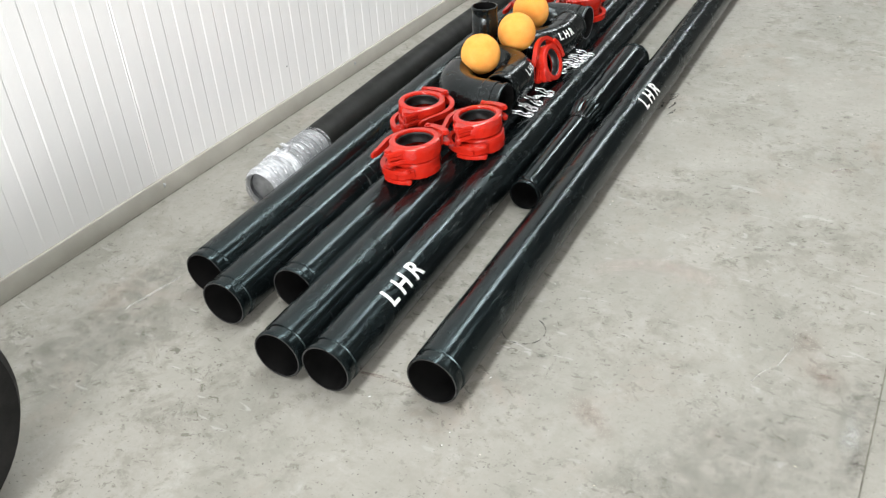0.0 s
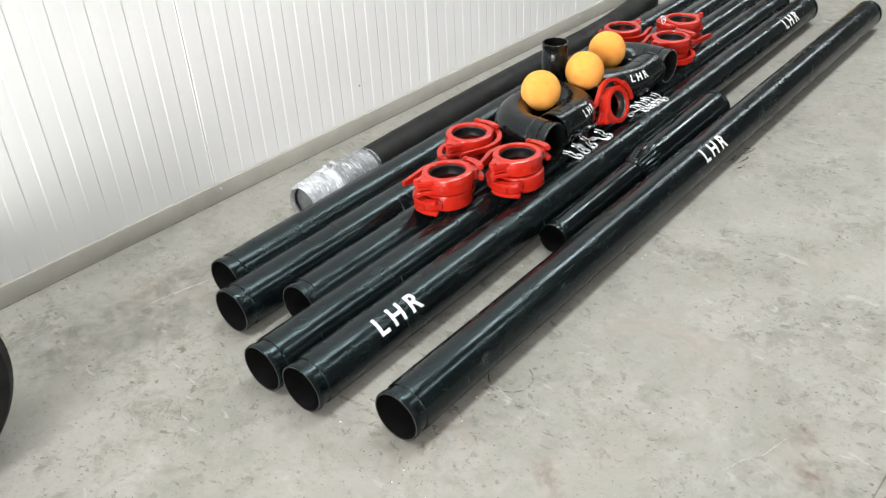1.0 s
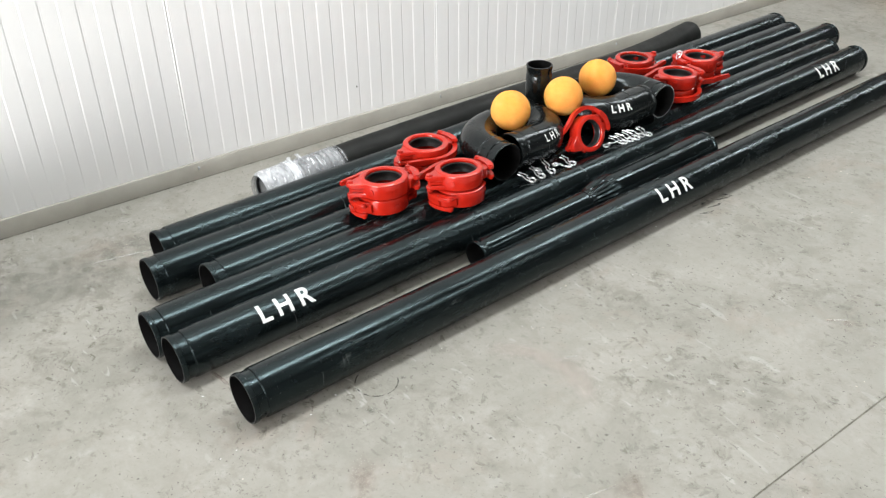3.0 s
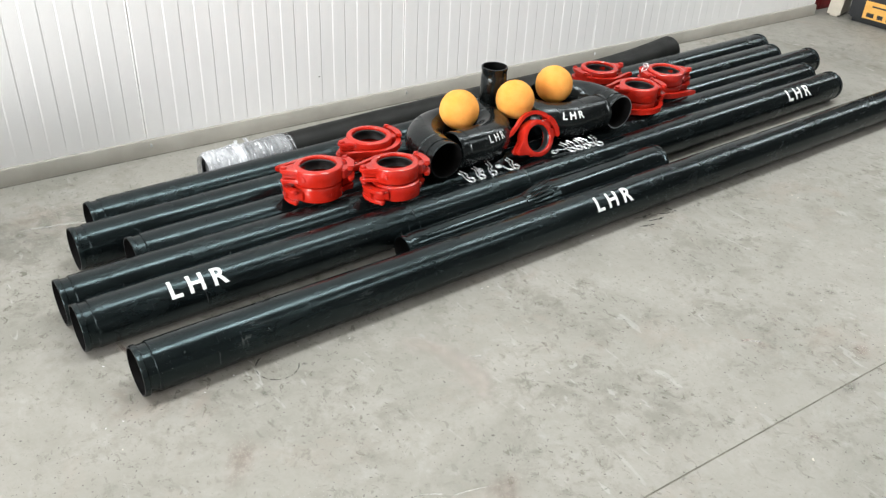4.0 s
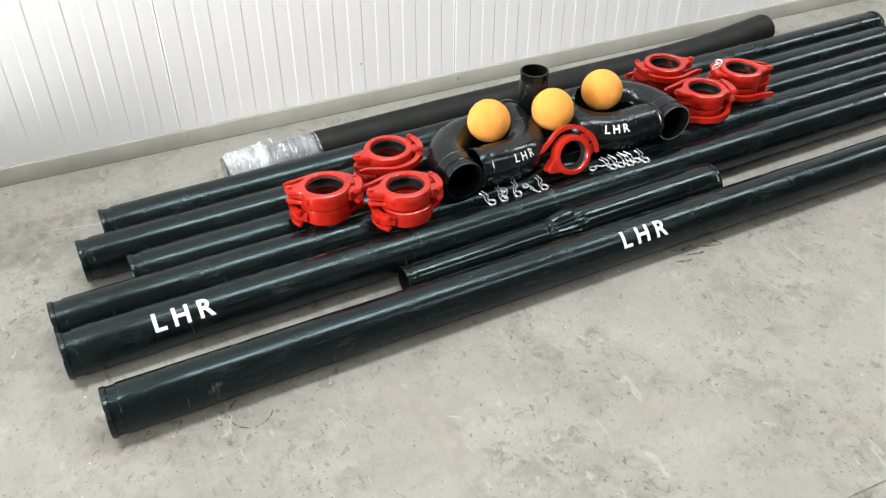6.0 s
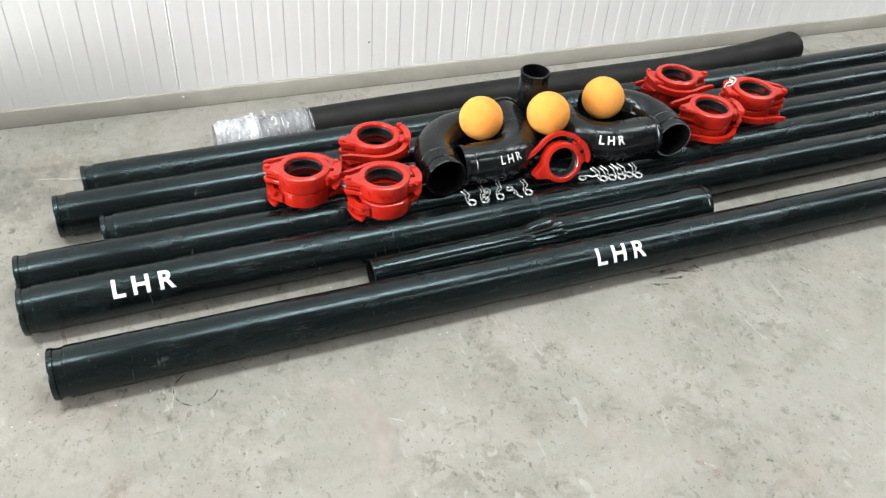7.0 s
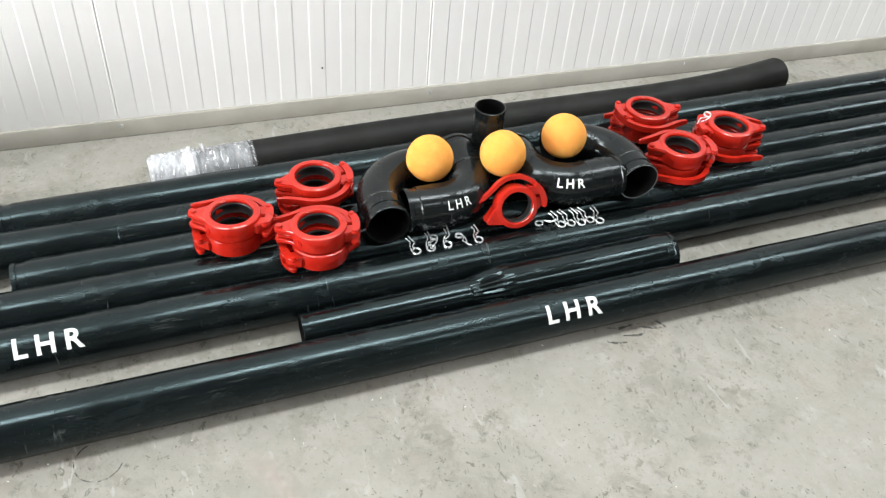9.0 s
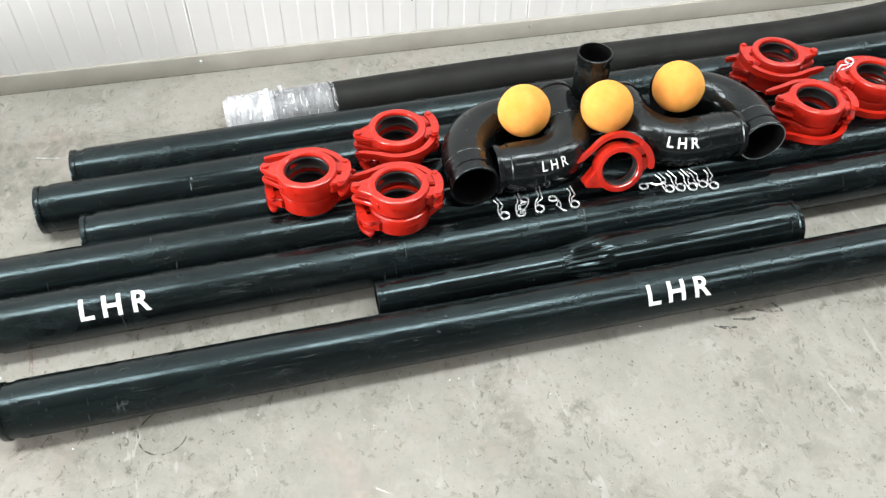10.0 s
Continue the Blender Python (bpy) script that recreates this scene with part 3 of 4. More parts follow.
body = [(HR, 0.272 + k * 0.06) for k in range(31)]
body = [(r + (0.002 * max(0, (s - 1.85) / 0.3) ** 2 if s > 1.85 else 0), s) for r, s in body if s < 2.17] + [(HR + 0.001, 2.172), (HR - 0.003, 2.182), (HR - 0.012, 2.183)]
part("tube", turned(bmesh.new(), [(HR - 0.012, 0.271), (HR - 0.001, 0.270)] + body, hose_line, 40, False), HOSE, hose)
part("bore", turned(bmesh.new(), [(HR - 0.012, 1.9), (HR - 0.012, 2.183)], hose_line, 40, False), RUBBER, hose)
fit_prof = [(0.046, 0.0), (0.054, 0.0), (0.057, 0.003), (0.057, 0.013), (0.052, 0.016), (0.052, 0.036), (0.056, 0.04), (0.056, 0.1)]
for k in range(8):
    fit_prof += [(0.0565, 0.11 + k * 0.02), (0.0595, 0.115 + k * 0.02), (0.0595, 0.122 + k * 0.02), (0.0565, 0.126 + k * 0.02)]
part("end_fitting", turned(bmesh.new(), fit_prof + [(0.056, 0.272)], hose_line, 40, False), FITTING, hose, "grey ribbed steel hose end")
part("end_plug", turned(bmesh.new(), [(0.046, 0.012), (0.040, 0.010), (0.020, 0.013), (0.001, 0.012)], hose_line, 40, False), FITTING, hose, "grey plug in the hose end")


def wrapped(s0, s1, thick, seed):
    """A crumpled sleeve of film from s0 to s1 along the hose."""
    bm, rings = bmesh.new(), []
    for k in range(60):
        s = s0 + (s1 - s0) * k / 59
        o, side, up = hose_line(s)
        ring = []
        for q in range(80):
            a = q * math.tau / 80
            n1 = noise.noise(Vector((math.cos(a) * 2, math.sin(a) * 2, s * 45 + seed)))
            n2 = noise.noise(Vector((math.cos(a) * 5 + s * 20, math.sin(a) * 5, s * 130 + seed)))
            r = 0.0600 + thick + 0.0022 * n1 + 0.0020 * n2
            if s < 0.0:
                r *= 0.86 + 0.14 * (s + 0.014) / 0.014
            if math.sin(a) < -0.6:
                r = min(r, 0.0588 + thick * 0.1)
            ring.append(bm.verts.new(o + side * (r * math.cos(a)) + up * (r * math.sin(a))))
        rings.append(ring)
    for u, v in zip(rings, rings[1:]):
        for q in range(80):
            bm.faces.new((u[q], u[(q + 1) % 80], v[(q + 1) % 80], v[q]))
    return bm


part("film_sleeve", wrapped(-0.014, 0.118, 0.0012, 4.0), FILM_THICK, hose, "milky layers of cling film", sharp=80)
part("film_band", wrapped(0.082, 0.108, 0.0040, 9.0), FILM_BAND, hose, "white rolled edge of cling film", sharp=80)
bm = wrapped(0.0, 0.282, 0.0, 0.0)
part("wrapping_film", bm, FILM, hose, "crumpled clear cling film", sharp=80)
bm = bmesh.new()
for k in range(5):
    o, side, up = hose_line(0.085 + 0.012 * k)
    tip = o + up * (0.064 + 0.012 * random.random()) + side * random.uniform(-0.03, 0.02)
    base = [o + up * 0.060 + side * (random.uniform(-0.03, 0.02)) + Vector((0, random.uniform(-0.012, 0.012), 0)) for _ in range(2)]
    vs = [bm.verts.new(q) for q in (base[0], base[1], tip, tip + Vector((0.004, 0.012, 0.002)))]
    bm.faces.new(vs[:3])
    bm.faces.new((vs[1], vs[3], vs[2]))
bmesh.ops.solidify(bm, geom=bm.faces[:], thickness=0.0004)
part("film_tail", bm, FILM_THICK, hose, "loose film ends")


# ---------------------------------------------------------------- red couplings
H = 0.0475


def coupling():
    """A hinged coupling: two half shells, seal, hinge pin, lever and link plates."""
    ob = thing("pipe_coupling", pose(0, 0, 0), "glossy red cast coupling with black seal and lever", "coupling", "red pipe couplings")
    section = [(0.0505, 0.004), (0.0525, 0.001), (0.0615, 0.0), (0.0650, 0.0009), (0.0680, 0.0033), (0.0690, 0.007), (0.0690, H - 0.007), (0.0680, H - 0.0033),
               (0.0650, H - 0.0009), (0.0615, H), (0.0530, H), (0.0505, H - 0.003), (0.0505, H - 0.008), (0.0545, H - 0.010), (0.0545, 0.010), (0.0505, 0.008)]
    # hinge ears, drop-shaped round the pin: one shell carries the outer two, the other the middle one
    swing = math.degrees(math.acos((0.0675 - 0.0115) / 0.095))
    drop = [(-0.095 - 0.0115 * math.cos(radians(q)), 0.0115 * math.sin(radians(q))) for q in (swing - (2 * swing) * k / 10 for k in range(11))]
    drop += [(-0.057 * math.cos(radians(q)), 0.057 * math.sin(radians(q))) for q in (-swing + (2 * swing) * k / 12 for k in range(13))]
    for a0, a1 in ((0.25, 179.75), (180.25, 359.75)):
        bm = bmesh.new()
        ring_arc(bm, section, a0, a1, 34)
        sg = 1 if a0 < 90 else -1
        for z0, z1 in (((0.0045, 0.0160), (H - 0.0160, H - 0.0025)) if sg < 0 else ((0.0175, H - 0.0175),)):
            prism(bm, [(q[0] * (0.94 if sg > 0 else 1), q[1] * (0.82 if sg > 0 else 1)) for q in drop[::-1]], z0, z1, 0.0032, 3)
        # latch lug
        lug = [(0.054, sg * 0.038), (0.062, sg * 0.004), (0.088, sg * 0.004), (0.094, sg * 0.010), (0.091, sg * 0.020), (0.076, sg * 0.034), (0.064, sg * 0.042)]
        prism(bm, lug if sg > 0 else lug[::-1], 0.010, H - 0.010, 0.003, 3)
        part("half_shell", bm, RED, ob, sharp=34)
    bm = bmesh.new()
    gasket = [(0.0495, H - 0.0085), (0.0543, H - 0.0095), (0.0545, 0.0095), (0.0495, 0.0085), (0.0478, 0.011), (0.0515, 0.017), (0.0515, H - 0.017), (0.0478, H - 0.011)]
    rows = [[bm.verts.new((r * math.cos(k * math.tau / 48), r * math.sin(k * math.tau / 48), z)) for r, z in gasket] for k in range(48)]
    for k in range(48):
        u, v = rows[k], rows[(k + 1) % 48]
        for q in range(8):
            bm.faces.new((u[q], u[(q + 1) % 8], v[(q + 1) % 8], v[q]))
    part("seal", bm, SEAL, ob, "black rubber seal ring")
    bm = bmesh.new()
    disc(bm, -0.095, 0, 0.002, H - 0.002, 0.0052, 16)
    disc(bm, -0.095, 0, H - 0.004, H + 0.0028, 0.0095, 18, 0.0018)
    disc(bm, -0.095, 0, -0.0008, 0.004, 0.0095, 18, 0.0018)
    part("hinge_pin", bm, RED, ob)
    line = [(0.092, -0.012)] + [(0.088 * math.cos(radians(a)), 0.088 * math.sin(radians(a))) for a in range(4, 118, 6)]
    x, y = line[-1]
    line += [(x - 0.017, y - 0.0085), (x - 0.037, y - 0.0175), (x - 0.058, y - 0.0255), (x - 0.078, y - 0.031)]
    widths = [0.017, 0.017] + [0.0155 - 0.0002 * k for k in range(18)] + [0.011, 0.0105, 0.010, 0.0095]
    widths = widths[:len(line) - 1] + [0.007]
    part("lever", prism(bmesh.new(), ribbon(line, widths), 0.015, H - 0.015, 0.0035, 3), RED, ob)
    for z0, z1 in ((H - 0.0150, H - 0.0045), (0.0045, 0.0150)):
        bm = bmesh.new()
        mid, half, tips = 0.0905, 0.0095, 23
        out = [((mid + half) * math.cos(radians(q)), (mid + half) * math.sin(radians(q))) for q in range(-tips, tips + 1, 5)]
        ex, ey = mid * math.cos(radians(tips)), mid * math.sin(radians(tips))
        cap = [(ex + half * math.cos(radians(tips + q)), ey + half * math.sin(radians(tips + q))) for q in range(30, 180, 30)]
        inner = [((mid - half) * math.cos(radians(-q)), (mid - half) * math.sin(radians(-q))) for q in range(-tips, tips + 1, 5)]
        foot = [(x, -y) for x, y in cap[::-1]]
        prism(bm, out + cap + inner + foot, z0, z1, 0.0026, 3)
        for a in (-tips, tips):
            zt = z1 if z1 > H / 2 else z0
            disc(bm, mid * math.cos(radians(a)), mid * math.sin(radians(a)), zt - 0.003, zt + 0.003, 0.0072, 18, 0.0014)
        plate = part("link_plate", bm, RED, ob)
        part("pin_hole", disc(bmesh.new(), 0.093, 0, (z1 - 0.0005) if z1 > H / 2 else (z0 - 0.0005), (z1 + 0.0005) if z1 > H / 2 else (z0 + 0.0005), 0.0022, 10), SEAL, plate, "small dark hole")
    for k in range(12):
        a = radians(-104 + k * 4.2 if k < 6 else 78 + (k - 6) * 4.2)
        m = Matrix.Translation((0.0675 * math.cos(a), 0.0675 * math.sin(a), H / 2)) @ Matrix.Rotation(a, 4, "Z")
        bm = bmesh.new()
        bmesh.ops.create_cube(bm, size=1, matrix=m @ Matrix.Diagonal((0.0044, 0.0030 if k % 2 else 0.0040, 0.013 - 0.003 * (k % 3), 1)))
        part("cast_mark", bm, RED, ob)
    for a in (-138, 138):
        turn = Matrix.Rotation(radians(a), 4, "Z") @ Matrix.Translation((0.0680, 0, H / 2)) @ Matrix.Rotation(radians(90), 4, "Y")
        bm = disc(bmesh.new(), 0, 0, 0, 0.0030, 0.0085, 18, 0.0008)
        bmesh.ops.create_cube(bm, size=1, matrix=Matrix.Translation((0, 0, 0.0030)) @ Matrix.Diagonal((0.009, 0.0025, 0.002, 1)))
        bmesh.ops.transform(bm, matrix=turn, verts=bm.verts[:])
        part("cast_badge", bm, RED, ob, "small round cast badge")
    return ob


first = coupling()
TOP = 2 * R + 0.0025
# centre, turn of the latch side, whether flipped over, lower then upper
STACKS = (
    ((-1.018, 1.706), (266, True), (74, False)),
    ((-0.924, 1.901), (280, True), (83, False)),
    ((-1.130, 1.932), (275, True), (92, True)),
    ((-1.244, 2.980), (75, False), (-99, False)),
    ((-1.043, 2.984), (84, True), (81, False)),
    ((-1.107, 3.188), (-118, False), (-110, True)),
)


def laid(x, y, z, turn, flipped, tilt=0.0):
    m = pose(x, y, z, 0, tilt) @ pose(0, 0, 0, 0, 0, turn)
    return m @ pose(0, 0, H, 180) if flipped else m


for (x, y), low, up in STACKS:
    for level, (turn, flipped) in enumerate((low, up)):
        ob = copy_thing(first, laid(x + (0.004 if x < -0.95 else -0.007) * (level - 0.5), y, TOP + level * (H + 0.0015) + (0.004 if x > -1.02 and y < 2 else 0), turn, flipped, -3.5 if x > -1.02 and y < 2 else 0))
        tagged(ob, "glossy red cast coupling, " + ("lower of two stacked on pipes" if level == 0 else "upper of two stacked on pipes"))
# the one that stands upright, its lever a little open
for child in first.children:
    if child.name.startswith("lever"):
        child.matrix_basis = Matrix.Translation((0.092, 0, 0)) @ Matrix.Rotation(radians(-5), 4, "Z") @ Matrix.Translation((-0.092, 0, 0))
# placed, leaning on the bends
az = Vector((0.95, 0.10, 0.40))
ax = Vector((-0.08, 0.93, 0.36)).normalized()
az = (az - ax * az.dot(ax)).normalized()
ay = az.cross(ax)
tip_up = Matrix((ax, ay, az)).transposed().to_4x4()
first.matrix_basis = Matrix.Translation((-0.938, 2.426, 0.170)) @ tip_up @ Matrix.Scale(0.85, 4) @ Matrix.Translation((0, 0, -H / 2))
tagged(first, "smaller red cast coupling standing upright against the black bends")


# ---------------------------------------------------------------- sponge balls
def sponge_ball(x, y, z, r, seed):
    bm = bmesh.new()
    bmesh.ops.create_icosphere(bm, subdivisions=5, radius=r)
    for v in bm.verts:
        v.co *= 1 + 0.016 * noise.noise(v.co * 22 + Vector((seed * 5, 0, 0))) + 0.010 * noise.noise(v.co * 75)
    ob = part("sponge_ball", bm, FOAM, None, m=pose(x, y, z, 0, 0, seed * 50), sharp=80)
    return tagged(ob, "porous orange sponge cleaning ball resting on black bends", "ball", "orange cleaning balls")


sponge_ball(-1.086, 2.231, 0.250, 0.0620, 1)
sponge_ball(-1.053, 2.425, 0.259, 0.0620, 2)
sponge_ball(-1.090, 2.620, 0.262, 0.0620, 3)


# ---------------------------------------------------------------- spring clips
def clip():
    """A spring clip: a coil, a straight leg and a waved leg."""
    line = []
    for k in range(0, 27):
        a = radians(180 + 25 * k)
        line.append((0.0092 * math.cos(a), 0.0092 * math.sin(a), 0.0045 * k / 26))
    x0, y0, z0 = line[-1]
    wave = [(-0.0092, 0.005, 0), (-0.0080, 0.016, 0), (-0.0055, 0.027, 0), (-0.0010, 0.036, 0), (0.0012, 0.043, 0), (0.0002, 0.050, 0), (-0.0030, 0.058, 0.001)]
    leg = [(x0 * 0.99, y0 + 0.010, z0), (0.0074, 0.03, 0.0045), (0.0058, 0.045, 0.0045), (0.0042, 0.060, 0.0045)]
    ob = thing("spring_clip", pose(0, 0, 0), "bright zinc spring clip lying on the black pipes", "clip", "zinc spring clips")
    part("wire", wire(bmesh.new(), [(1.10 * p[0], 0.92 * p[1] if p[1] > 0.011 else 1.10 * p[1], 1.10 * p[2]) for p in wave[::-1] + line + leg], 0.0015, 8), ZINC, ob)
    return ob


spare = clip()
CLIPS = ((-0.883, 2.137, 102), (-0.885, 2.176, 88), (-0.889, 2.222, 80), (-0.887, 2.307, 90), (-0.925, 2.195, 250), (-0.915, 2.262, 285),
         (-0.894, 2.539, 106), (-0.893, 2.567, 110), (-0.890, 2.596, 107), (-0.894, 2.624, 112), (-0.884, 2.648, 92))
for k, (x, y, turn) in enumerate(CLIPS):
    x, y = x + 0.007, y + (0.008 if y > 2.5 else 0.001)
    copy_thing(spare, pose(x, y, 2 * R + 0.0045 - 0.02 * max(0, -0.881 - x), 3 + (k % 3) * 3, 0, turn))
spare.matrix_basis = pose(-0.912, 2.492, 2 * R - 0.001, 0, 0, 4)
tagged(spare, "bright zinc spring clip lying along the black pipes")
copy_thing(spare, pose(-1.158, 3.136, TOP + 2 * H + 0.0045, -12, 0, 214))

# ---------------------------------------------------------------- far end: column foot, plinth, machine
column = tagged(part("steel_column", box(bmesh.new(), -2.05, -1.785, 5.20, 5.38, 0, 5.2, 0.008), MAROON), "dark red painted steel column at the wall end", "column", kind="structure")
bm = bmesh.new()
prism(bm, [(-1.705, 5.16), (-1.64, 5.18), (-1.675, 5.315), (-1.74, 5.295)], 0.0, 0.62, 0.012)
for v in bm.verts:
    v.co.x += 0.05 * v.co.z
    v.co += Vector((1, 1, 0)) * 0.006 * noise.noise(v.co * 14)
tagged(part("concrete_block", bm, CASTING), "rough beige concrete block at the wall's end", "block")
machine = thing("machine", pose(-1.525, 5.385, 0, 0, 0, 3), "black machine housing with an orange warning sticker", "machine")
bm = bmesh.new()
box(bm, -0.09, 0.95, -0.2, 0.55, 0.0, 0.75, 0.025)
part("housing", bm, HOUSING, machine)
sticker = part("sticker", box(bmesh.new(), 0.0, 0.46, -0.203, -0.2005, 0.035, 0.125), ORANGE, machine, "orange sticker with unreadable dark print")
for k, (x0, x1, z0, z1) in enumerate(((0.02, 0.06, 0.045, 0.066), (0.08, 0.11, 0.045, 0.066), (0.13, 0.19, 0.043, 0.064), (0.04, 0.24, 0.098, 0.106))):
    part("print_bar", box(bmesh.new(), x0, x1, -0.2045, -0.2032, z0, z1), HOUSING, sticker)

# ---------------------------------------------------------------- trailer wheel by the wall, behind the pipes' near ends
trailer = thing("trailer", pose(-1.25, 0.340, 0.0), "black-tyred trailer parked by the panel wall", "trailer")
wheel = new("wheel")
wheel.parent = trailer
wheel.matrix_basis = pose(0, 0, 0.25)
tyre = [(0.150, -0.080), (0.185, -0.090), (0.228, -0.084), (0.246, -0.060), (0.250, -0.02), (0.250, 0.02), (0.246, 0.060), (0.228, 0.084), (0.185, 0.090), (0.150, 0.080)]


def axle(s):
    return Vector((s, 0, 0)), Vector((0, 1, 0)), Vector((0, 0, 1))


part("tyre", turned(bmesh.new(), tyre, axle, 64), RUBBER, wheel, "black rubber tyre")
part("rim", turned(bmesh.new(), [(0.149, -0.06), (0.149, 0.06), (0.10, 0.03), (0.03, 0.035), (0.001, 0.035), (0.001, -0.05), (0.10, -0.05)], axle, 40), STEEL, wheel, "dull steel wheel rim")
# unseen box, added behind the wheel to cast a shadow along the floor
part("body", box(bmesh.new(), -0.40, -0.11, -1.2, 0.12, 0.05, 0.33, 0.03), HOUSING, trailer)

# ---------------------------------------------------------------- marks on the floor
LAYER = itertools.count()


def smear(name, line, widths, material, label):
    z = 0.0005 + 0.00003 * next(LAYER)
    part(name, prism(bmesh.new(), ribbon(line, widths), z - 0.0003, z), material, floor, label)


def patch(name, x, y, a, b, turn, material, label):
    """A soft oval stain, each a hair above the one before."""
    z = 0.0005 + 0.00003 * next(LAYER)
    rim = [(a * math.cos(k * math.tau / 28) * (1 + 0.12 * math.sin(3 * k)), b * math.sin(k * math.tau / 28) * (1 + 0.12 * math.cos(2 * k))) for k in range(28)]
    bm = bmesh.new()
    bm.faces.new([bm.verts.new((u, v, z)) for u, v in rim])
    part(name, bm, material, floor, label, pose(x, y, 0, 0, 0, turn))


arc = [(-0.535 + 0.050 * math.cos(radians(a)), 1.348 + 0.049 * math.sin(radians(a))) for a in range(-160, 80, 10)]
smear("ring_stain", arc, [0.0028] * len(arc), SOOT, "thin round dark stain")
smear("scratch", [(-1.438, 1.004), (-1.425, 1.07), (-1.408, 1.158)], [0.006, 0.010, 0.006], CHALK, "pale scratch in the concrete")
# dark strokes where the pipe was dragged
for line in (((-0.630, 2.455), (-0.641, 2.49), (-0.638, 2.525)), ((-0.612, 2.56), (-0.600, 2.60), (-0.604, 2.64)), ((-0.604, 2.705), (-0.590, 2.715), (-0.570, 2.726)),
             ((-0.592, 2.655), (-0.580, 2.69), (-0.573, 2.722)), ((-0.566, 2.55), (-0.556, 2.572), (-0.552, 2.60)), ((-0.575, 2.60), (-0.566, 2.64), (-0.571, 2.66))):
    smear("drag_mark", line, [0.003, 0.008, 0.004], SOOT, "dark drag mark beside the pipe")
patch("scuff", -0.590, 2.630, 0.095, 0.020, 99, GRIME, "dark scuff on the concrete")
patch("scuff", -0.581, 2.690, 0.055, 0.018, 139, GRIME, "dark scuff on the concrete")
# soft dark patches: shade beside the trailer painted on, and dull floor in the aisle
for x, y, a, b, turn in ((-1.42, 0.92, 0.34, 0.20, 70), (-1.46, 1.22, 0.20, 0.08, 85), (-0.02, 1.12, 0.42, 0.20, 62)):
    patch("grime_shade", x, y, a, b, turn, SHADE_SMUDGE, "soft dark patch on the concrete, painted shade and dirt")
# faint pinkish band across the floor
for x, y, a, b, turn in ((-0.415, 1.680, 0.090, 0.034, 40), (-0.330, 1.715, 0.095, 0.038, 12), (-0.240, 1.712, 0.090, 0.036, -14)):
    patch("pink_smear", x, y, a, b, turn, PINK, "faint pinkish smear on the concrete")
patch("rust_smear", -0.301, 1.159, 0.086, 0.030, -34, RUST, "brown smear on the concrete")
patch("rust_patch", 0.036, 1.565, 0.050, 0.035, -73, RUST, "faded reddish patch on the concrete")
patch("rust_patch", 0.088, 1.480, 0.060, 0.040, -40, RUST, "faded reddish patch on the concrete")
smear("rust_line", [(-0.881, 1.051), (-0.753, 1.073), (-0.627, 1.078), (-0.524, 1.1)], [0.006, 0.009, 0.009, 0.005], RUST, "thin brown line on the concrete")
smear("scratch", [(-0.020, 1.455), (-0.034, 1.433), (-0.045, 1.40)], [0.002, 0.004, 0.002], CHALK, "pale scratch in the concrete")
smear("scratch", [(0.012, 1.545), (0.0, 1.50), (-0.006, 1.47)], [0.002, 0.003, 0.002], CHALK, "pale scratch in the concrete")
smear("scratch", [(-0.330, 1.748), (-0.316, 1.772)], [0.004, 0.004], CHALK, "pale scratch in the concrete")
smear("scratch", [(-0.025, 2.372), (0.0, 2.399)], [0.006, 0.008], CHALK, "pale scratch in the concrete")
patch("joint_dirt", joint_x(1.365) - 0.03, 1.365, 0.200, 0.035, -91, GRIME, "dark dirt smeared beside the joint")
patch("lime_smear", joint_x(1.33) - 0.035, 1.33, 0.070, 0.022, 92, LIME, "pale lime smear beside the joint")
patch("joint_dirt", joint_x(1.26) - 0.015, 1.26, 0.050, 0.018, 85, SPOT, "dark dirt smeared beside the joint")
patch("oil_spot", joint_x(2.44) + 0.012, 2.440, 0.040, 0.018, 92, SPOT, "dark oil spot by the joint")
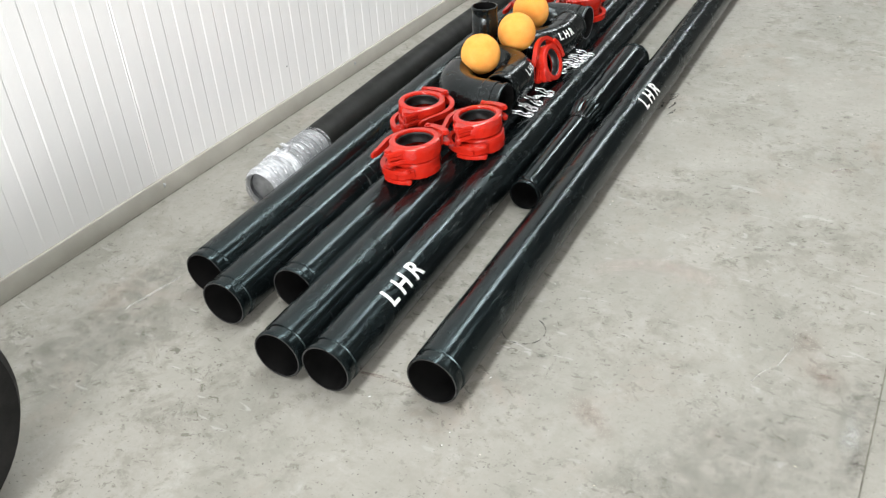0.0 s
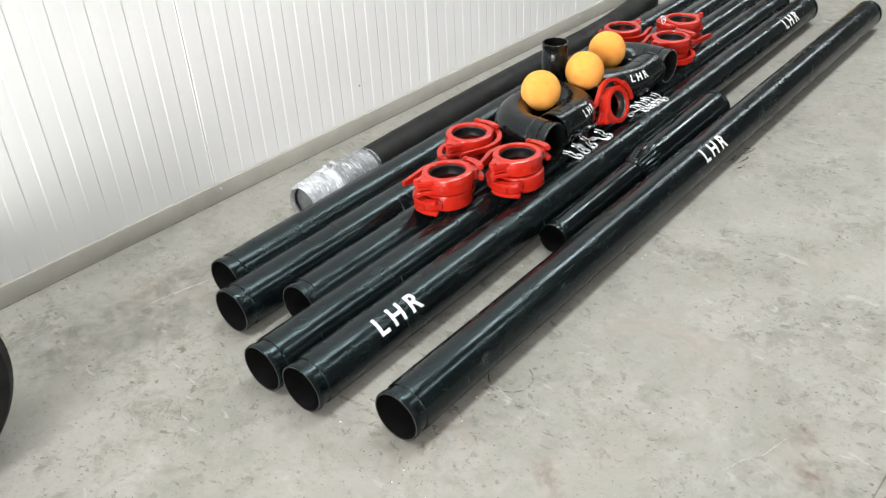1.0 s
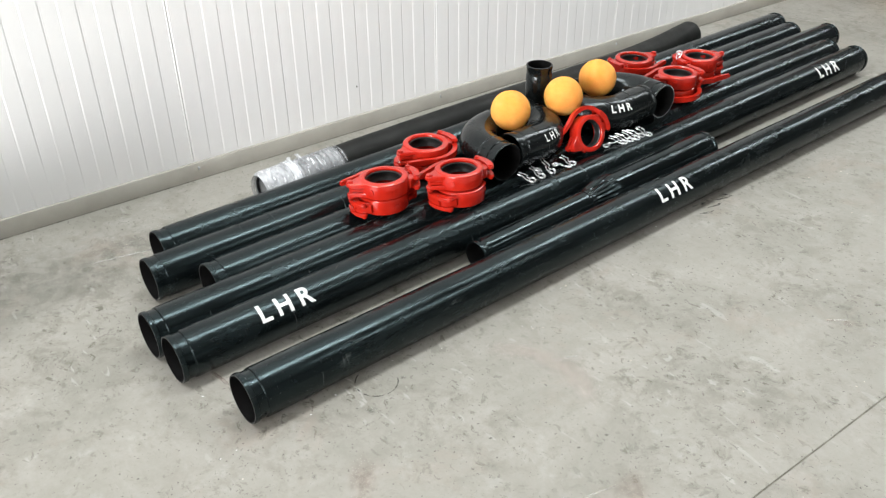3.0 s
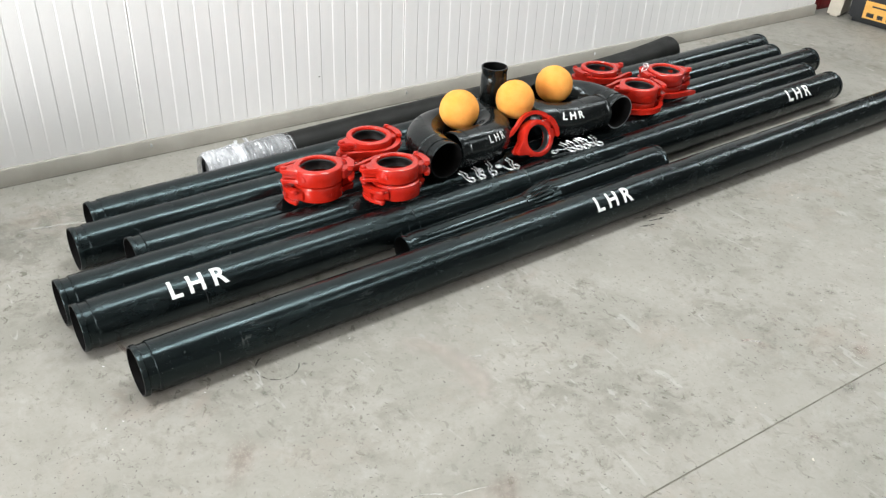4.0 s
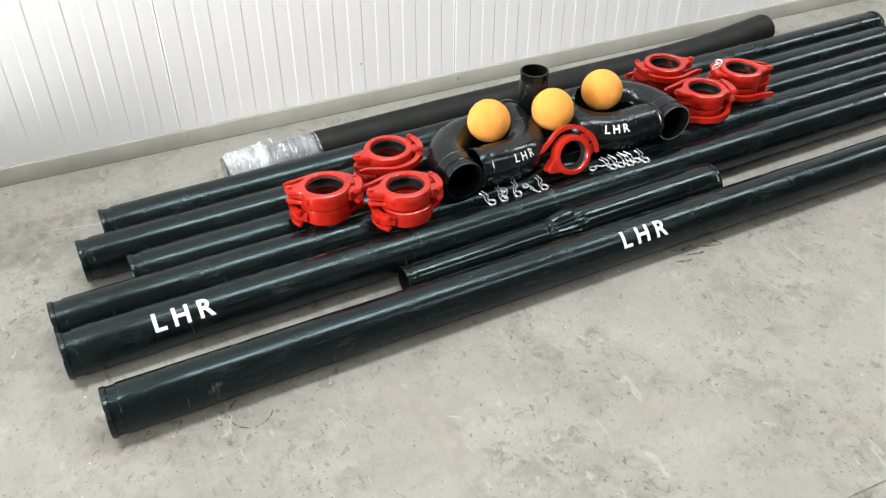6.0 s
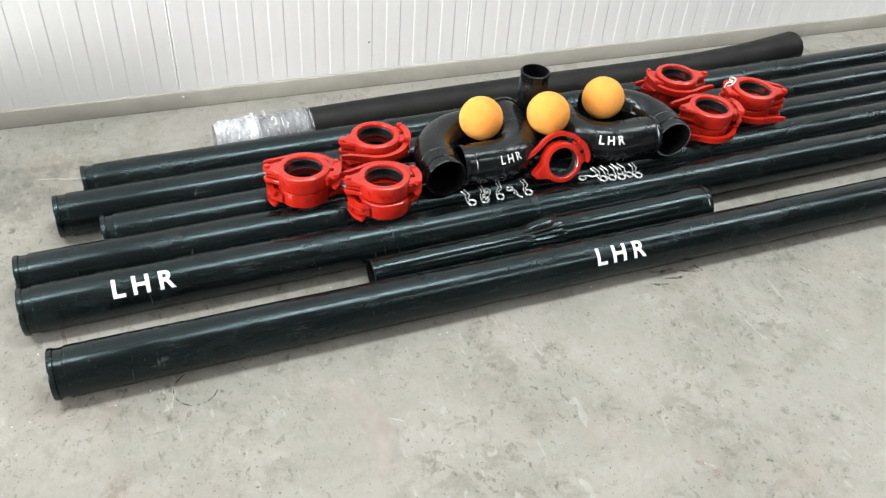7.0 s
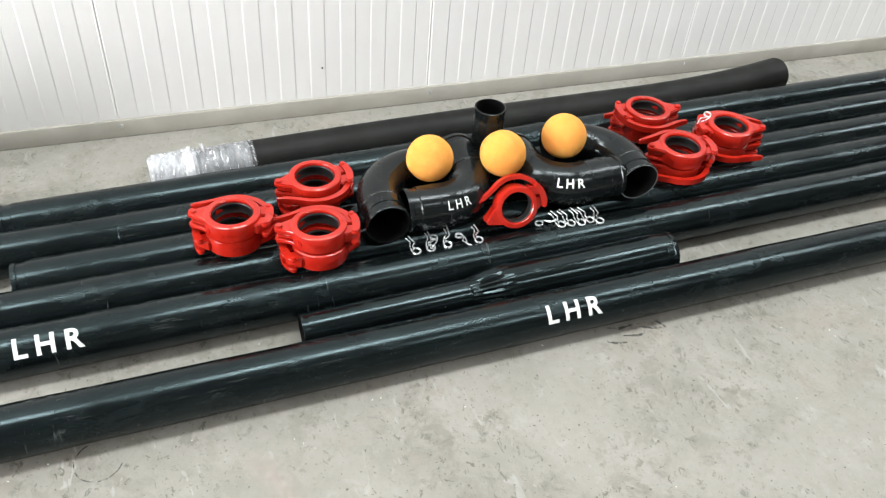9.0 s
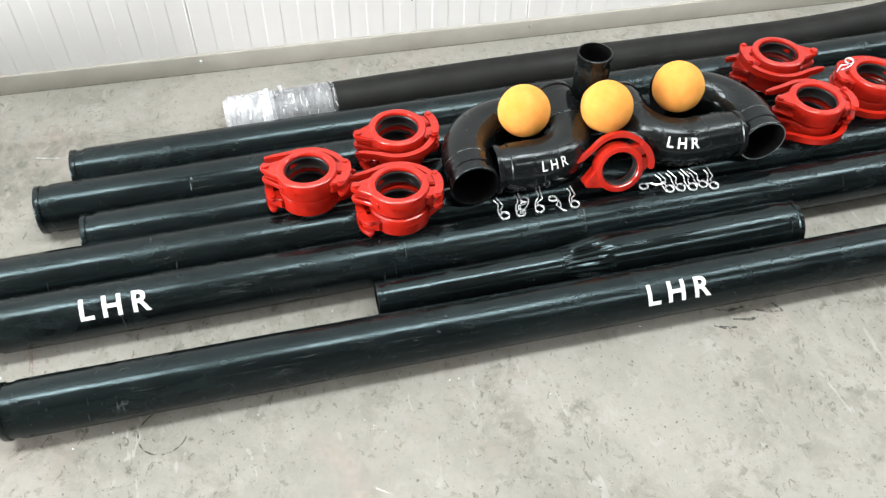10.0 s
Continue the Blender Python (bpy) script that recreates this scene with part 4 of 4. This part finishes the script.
for x, y, a, turn in ((-0.461, 1.287, 0.018, 42), (-0.508, 1.403, 0.010, 47), (-0.372, 1.091, 0.010, 0), (-0.482, 2.160, 0.010, 20), (-0.389, 2.154, 0.014, 70), (-0.380, 2.186, 0.010, 10),
                      (-0.502, 2.329, 0.009, 40), (-0.093, 2.642, 0.016, 20), (-0.196, 2.732, 0.018, 75), (-0.041, 2.748, 0.022, 30), (-0.060, 2.715, 0.014, 110), (-0.020, 2.775, 0.014, 60),
                      (-0.153, 2.688, 0.010, 0), (0.144, 2.10, 0.016, 40), (-0.037, 1.94, 0.010, 40), (-0.098, 1.87, 0.007, 40), (-0.288, 1.92, 0.006, 40)):
    patch("oil_spot", x, y, a, a * 0.7, turn, SPOT, "small dark oil spot")
for x, y, a, turn in ((-0.038, 2.513, 0.018, 60), (-0.027, 2.365, 0.016, 60), (0.009, 2.388, 0.020, 150), (0.094, 2.354, 0.010, 40), (0.072, 1.911, 0.012, 90), (0.277, 2.222, 0.020, 20), (0.15, 2.59, 0.035, 100)):
    patch("red_spot", x, y, a, a * 0.6, turn, REDDISH, "small faded red spot")

bm = bmesh.new()
for k in range(130):
    x, y = random.uniform(-1.6, 0.9), random.uniform(0.3, 4.8)
    r = random.uniform(0.0012, 0.0032)
    m = pose(x, y, r * 0.3, random.uniform(-20, 20), random.uniform(-20, 20), random.uniform(0, 360)) @ Matrix.Diagonal((random.uniform(0.6, 1.6), 0.8, 0.4, 1))
    bmesh.ops.create_icosphere(bm, subdivisions=1, radius=r, matrix=m)
tagged(part("grit", bm, CASTING), "fine grit and crumbs scattered on the concrete", "grit", kind="stuff")

bm = bmesh.new()
for k in range(18):
    x, y = random.uniform(-0.78, -0.45), random.uniform(0.95, 2.4)
    m = pose(x, y, 0.0008, 0, 0, random.uniform(0, 360)) @ Matrix.Diagonal((random.uniform(0.7, 2.2), random.uniform(0.5, 1), 0.3, 1))
    bmesh.ops.create_icosphere(bm, subdivisions=1, radius=random.uniform(0.0008, 0.0022), matrix=m)
tagged(part("paint_chips", bm, WHITE), "tiny pale paint chips beside the pipes", "debris", kind="stuff")
part("scuff_mark", disc(bmesh.new(), 0, 0, 0.0, 0.0006, 0.003, 12), HOUSING, panels, "small dark mark on the panel", pose(0.0003, 2.083, 0.163, 0, 90))
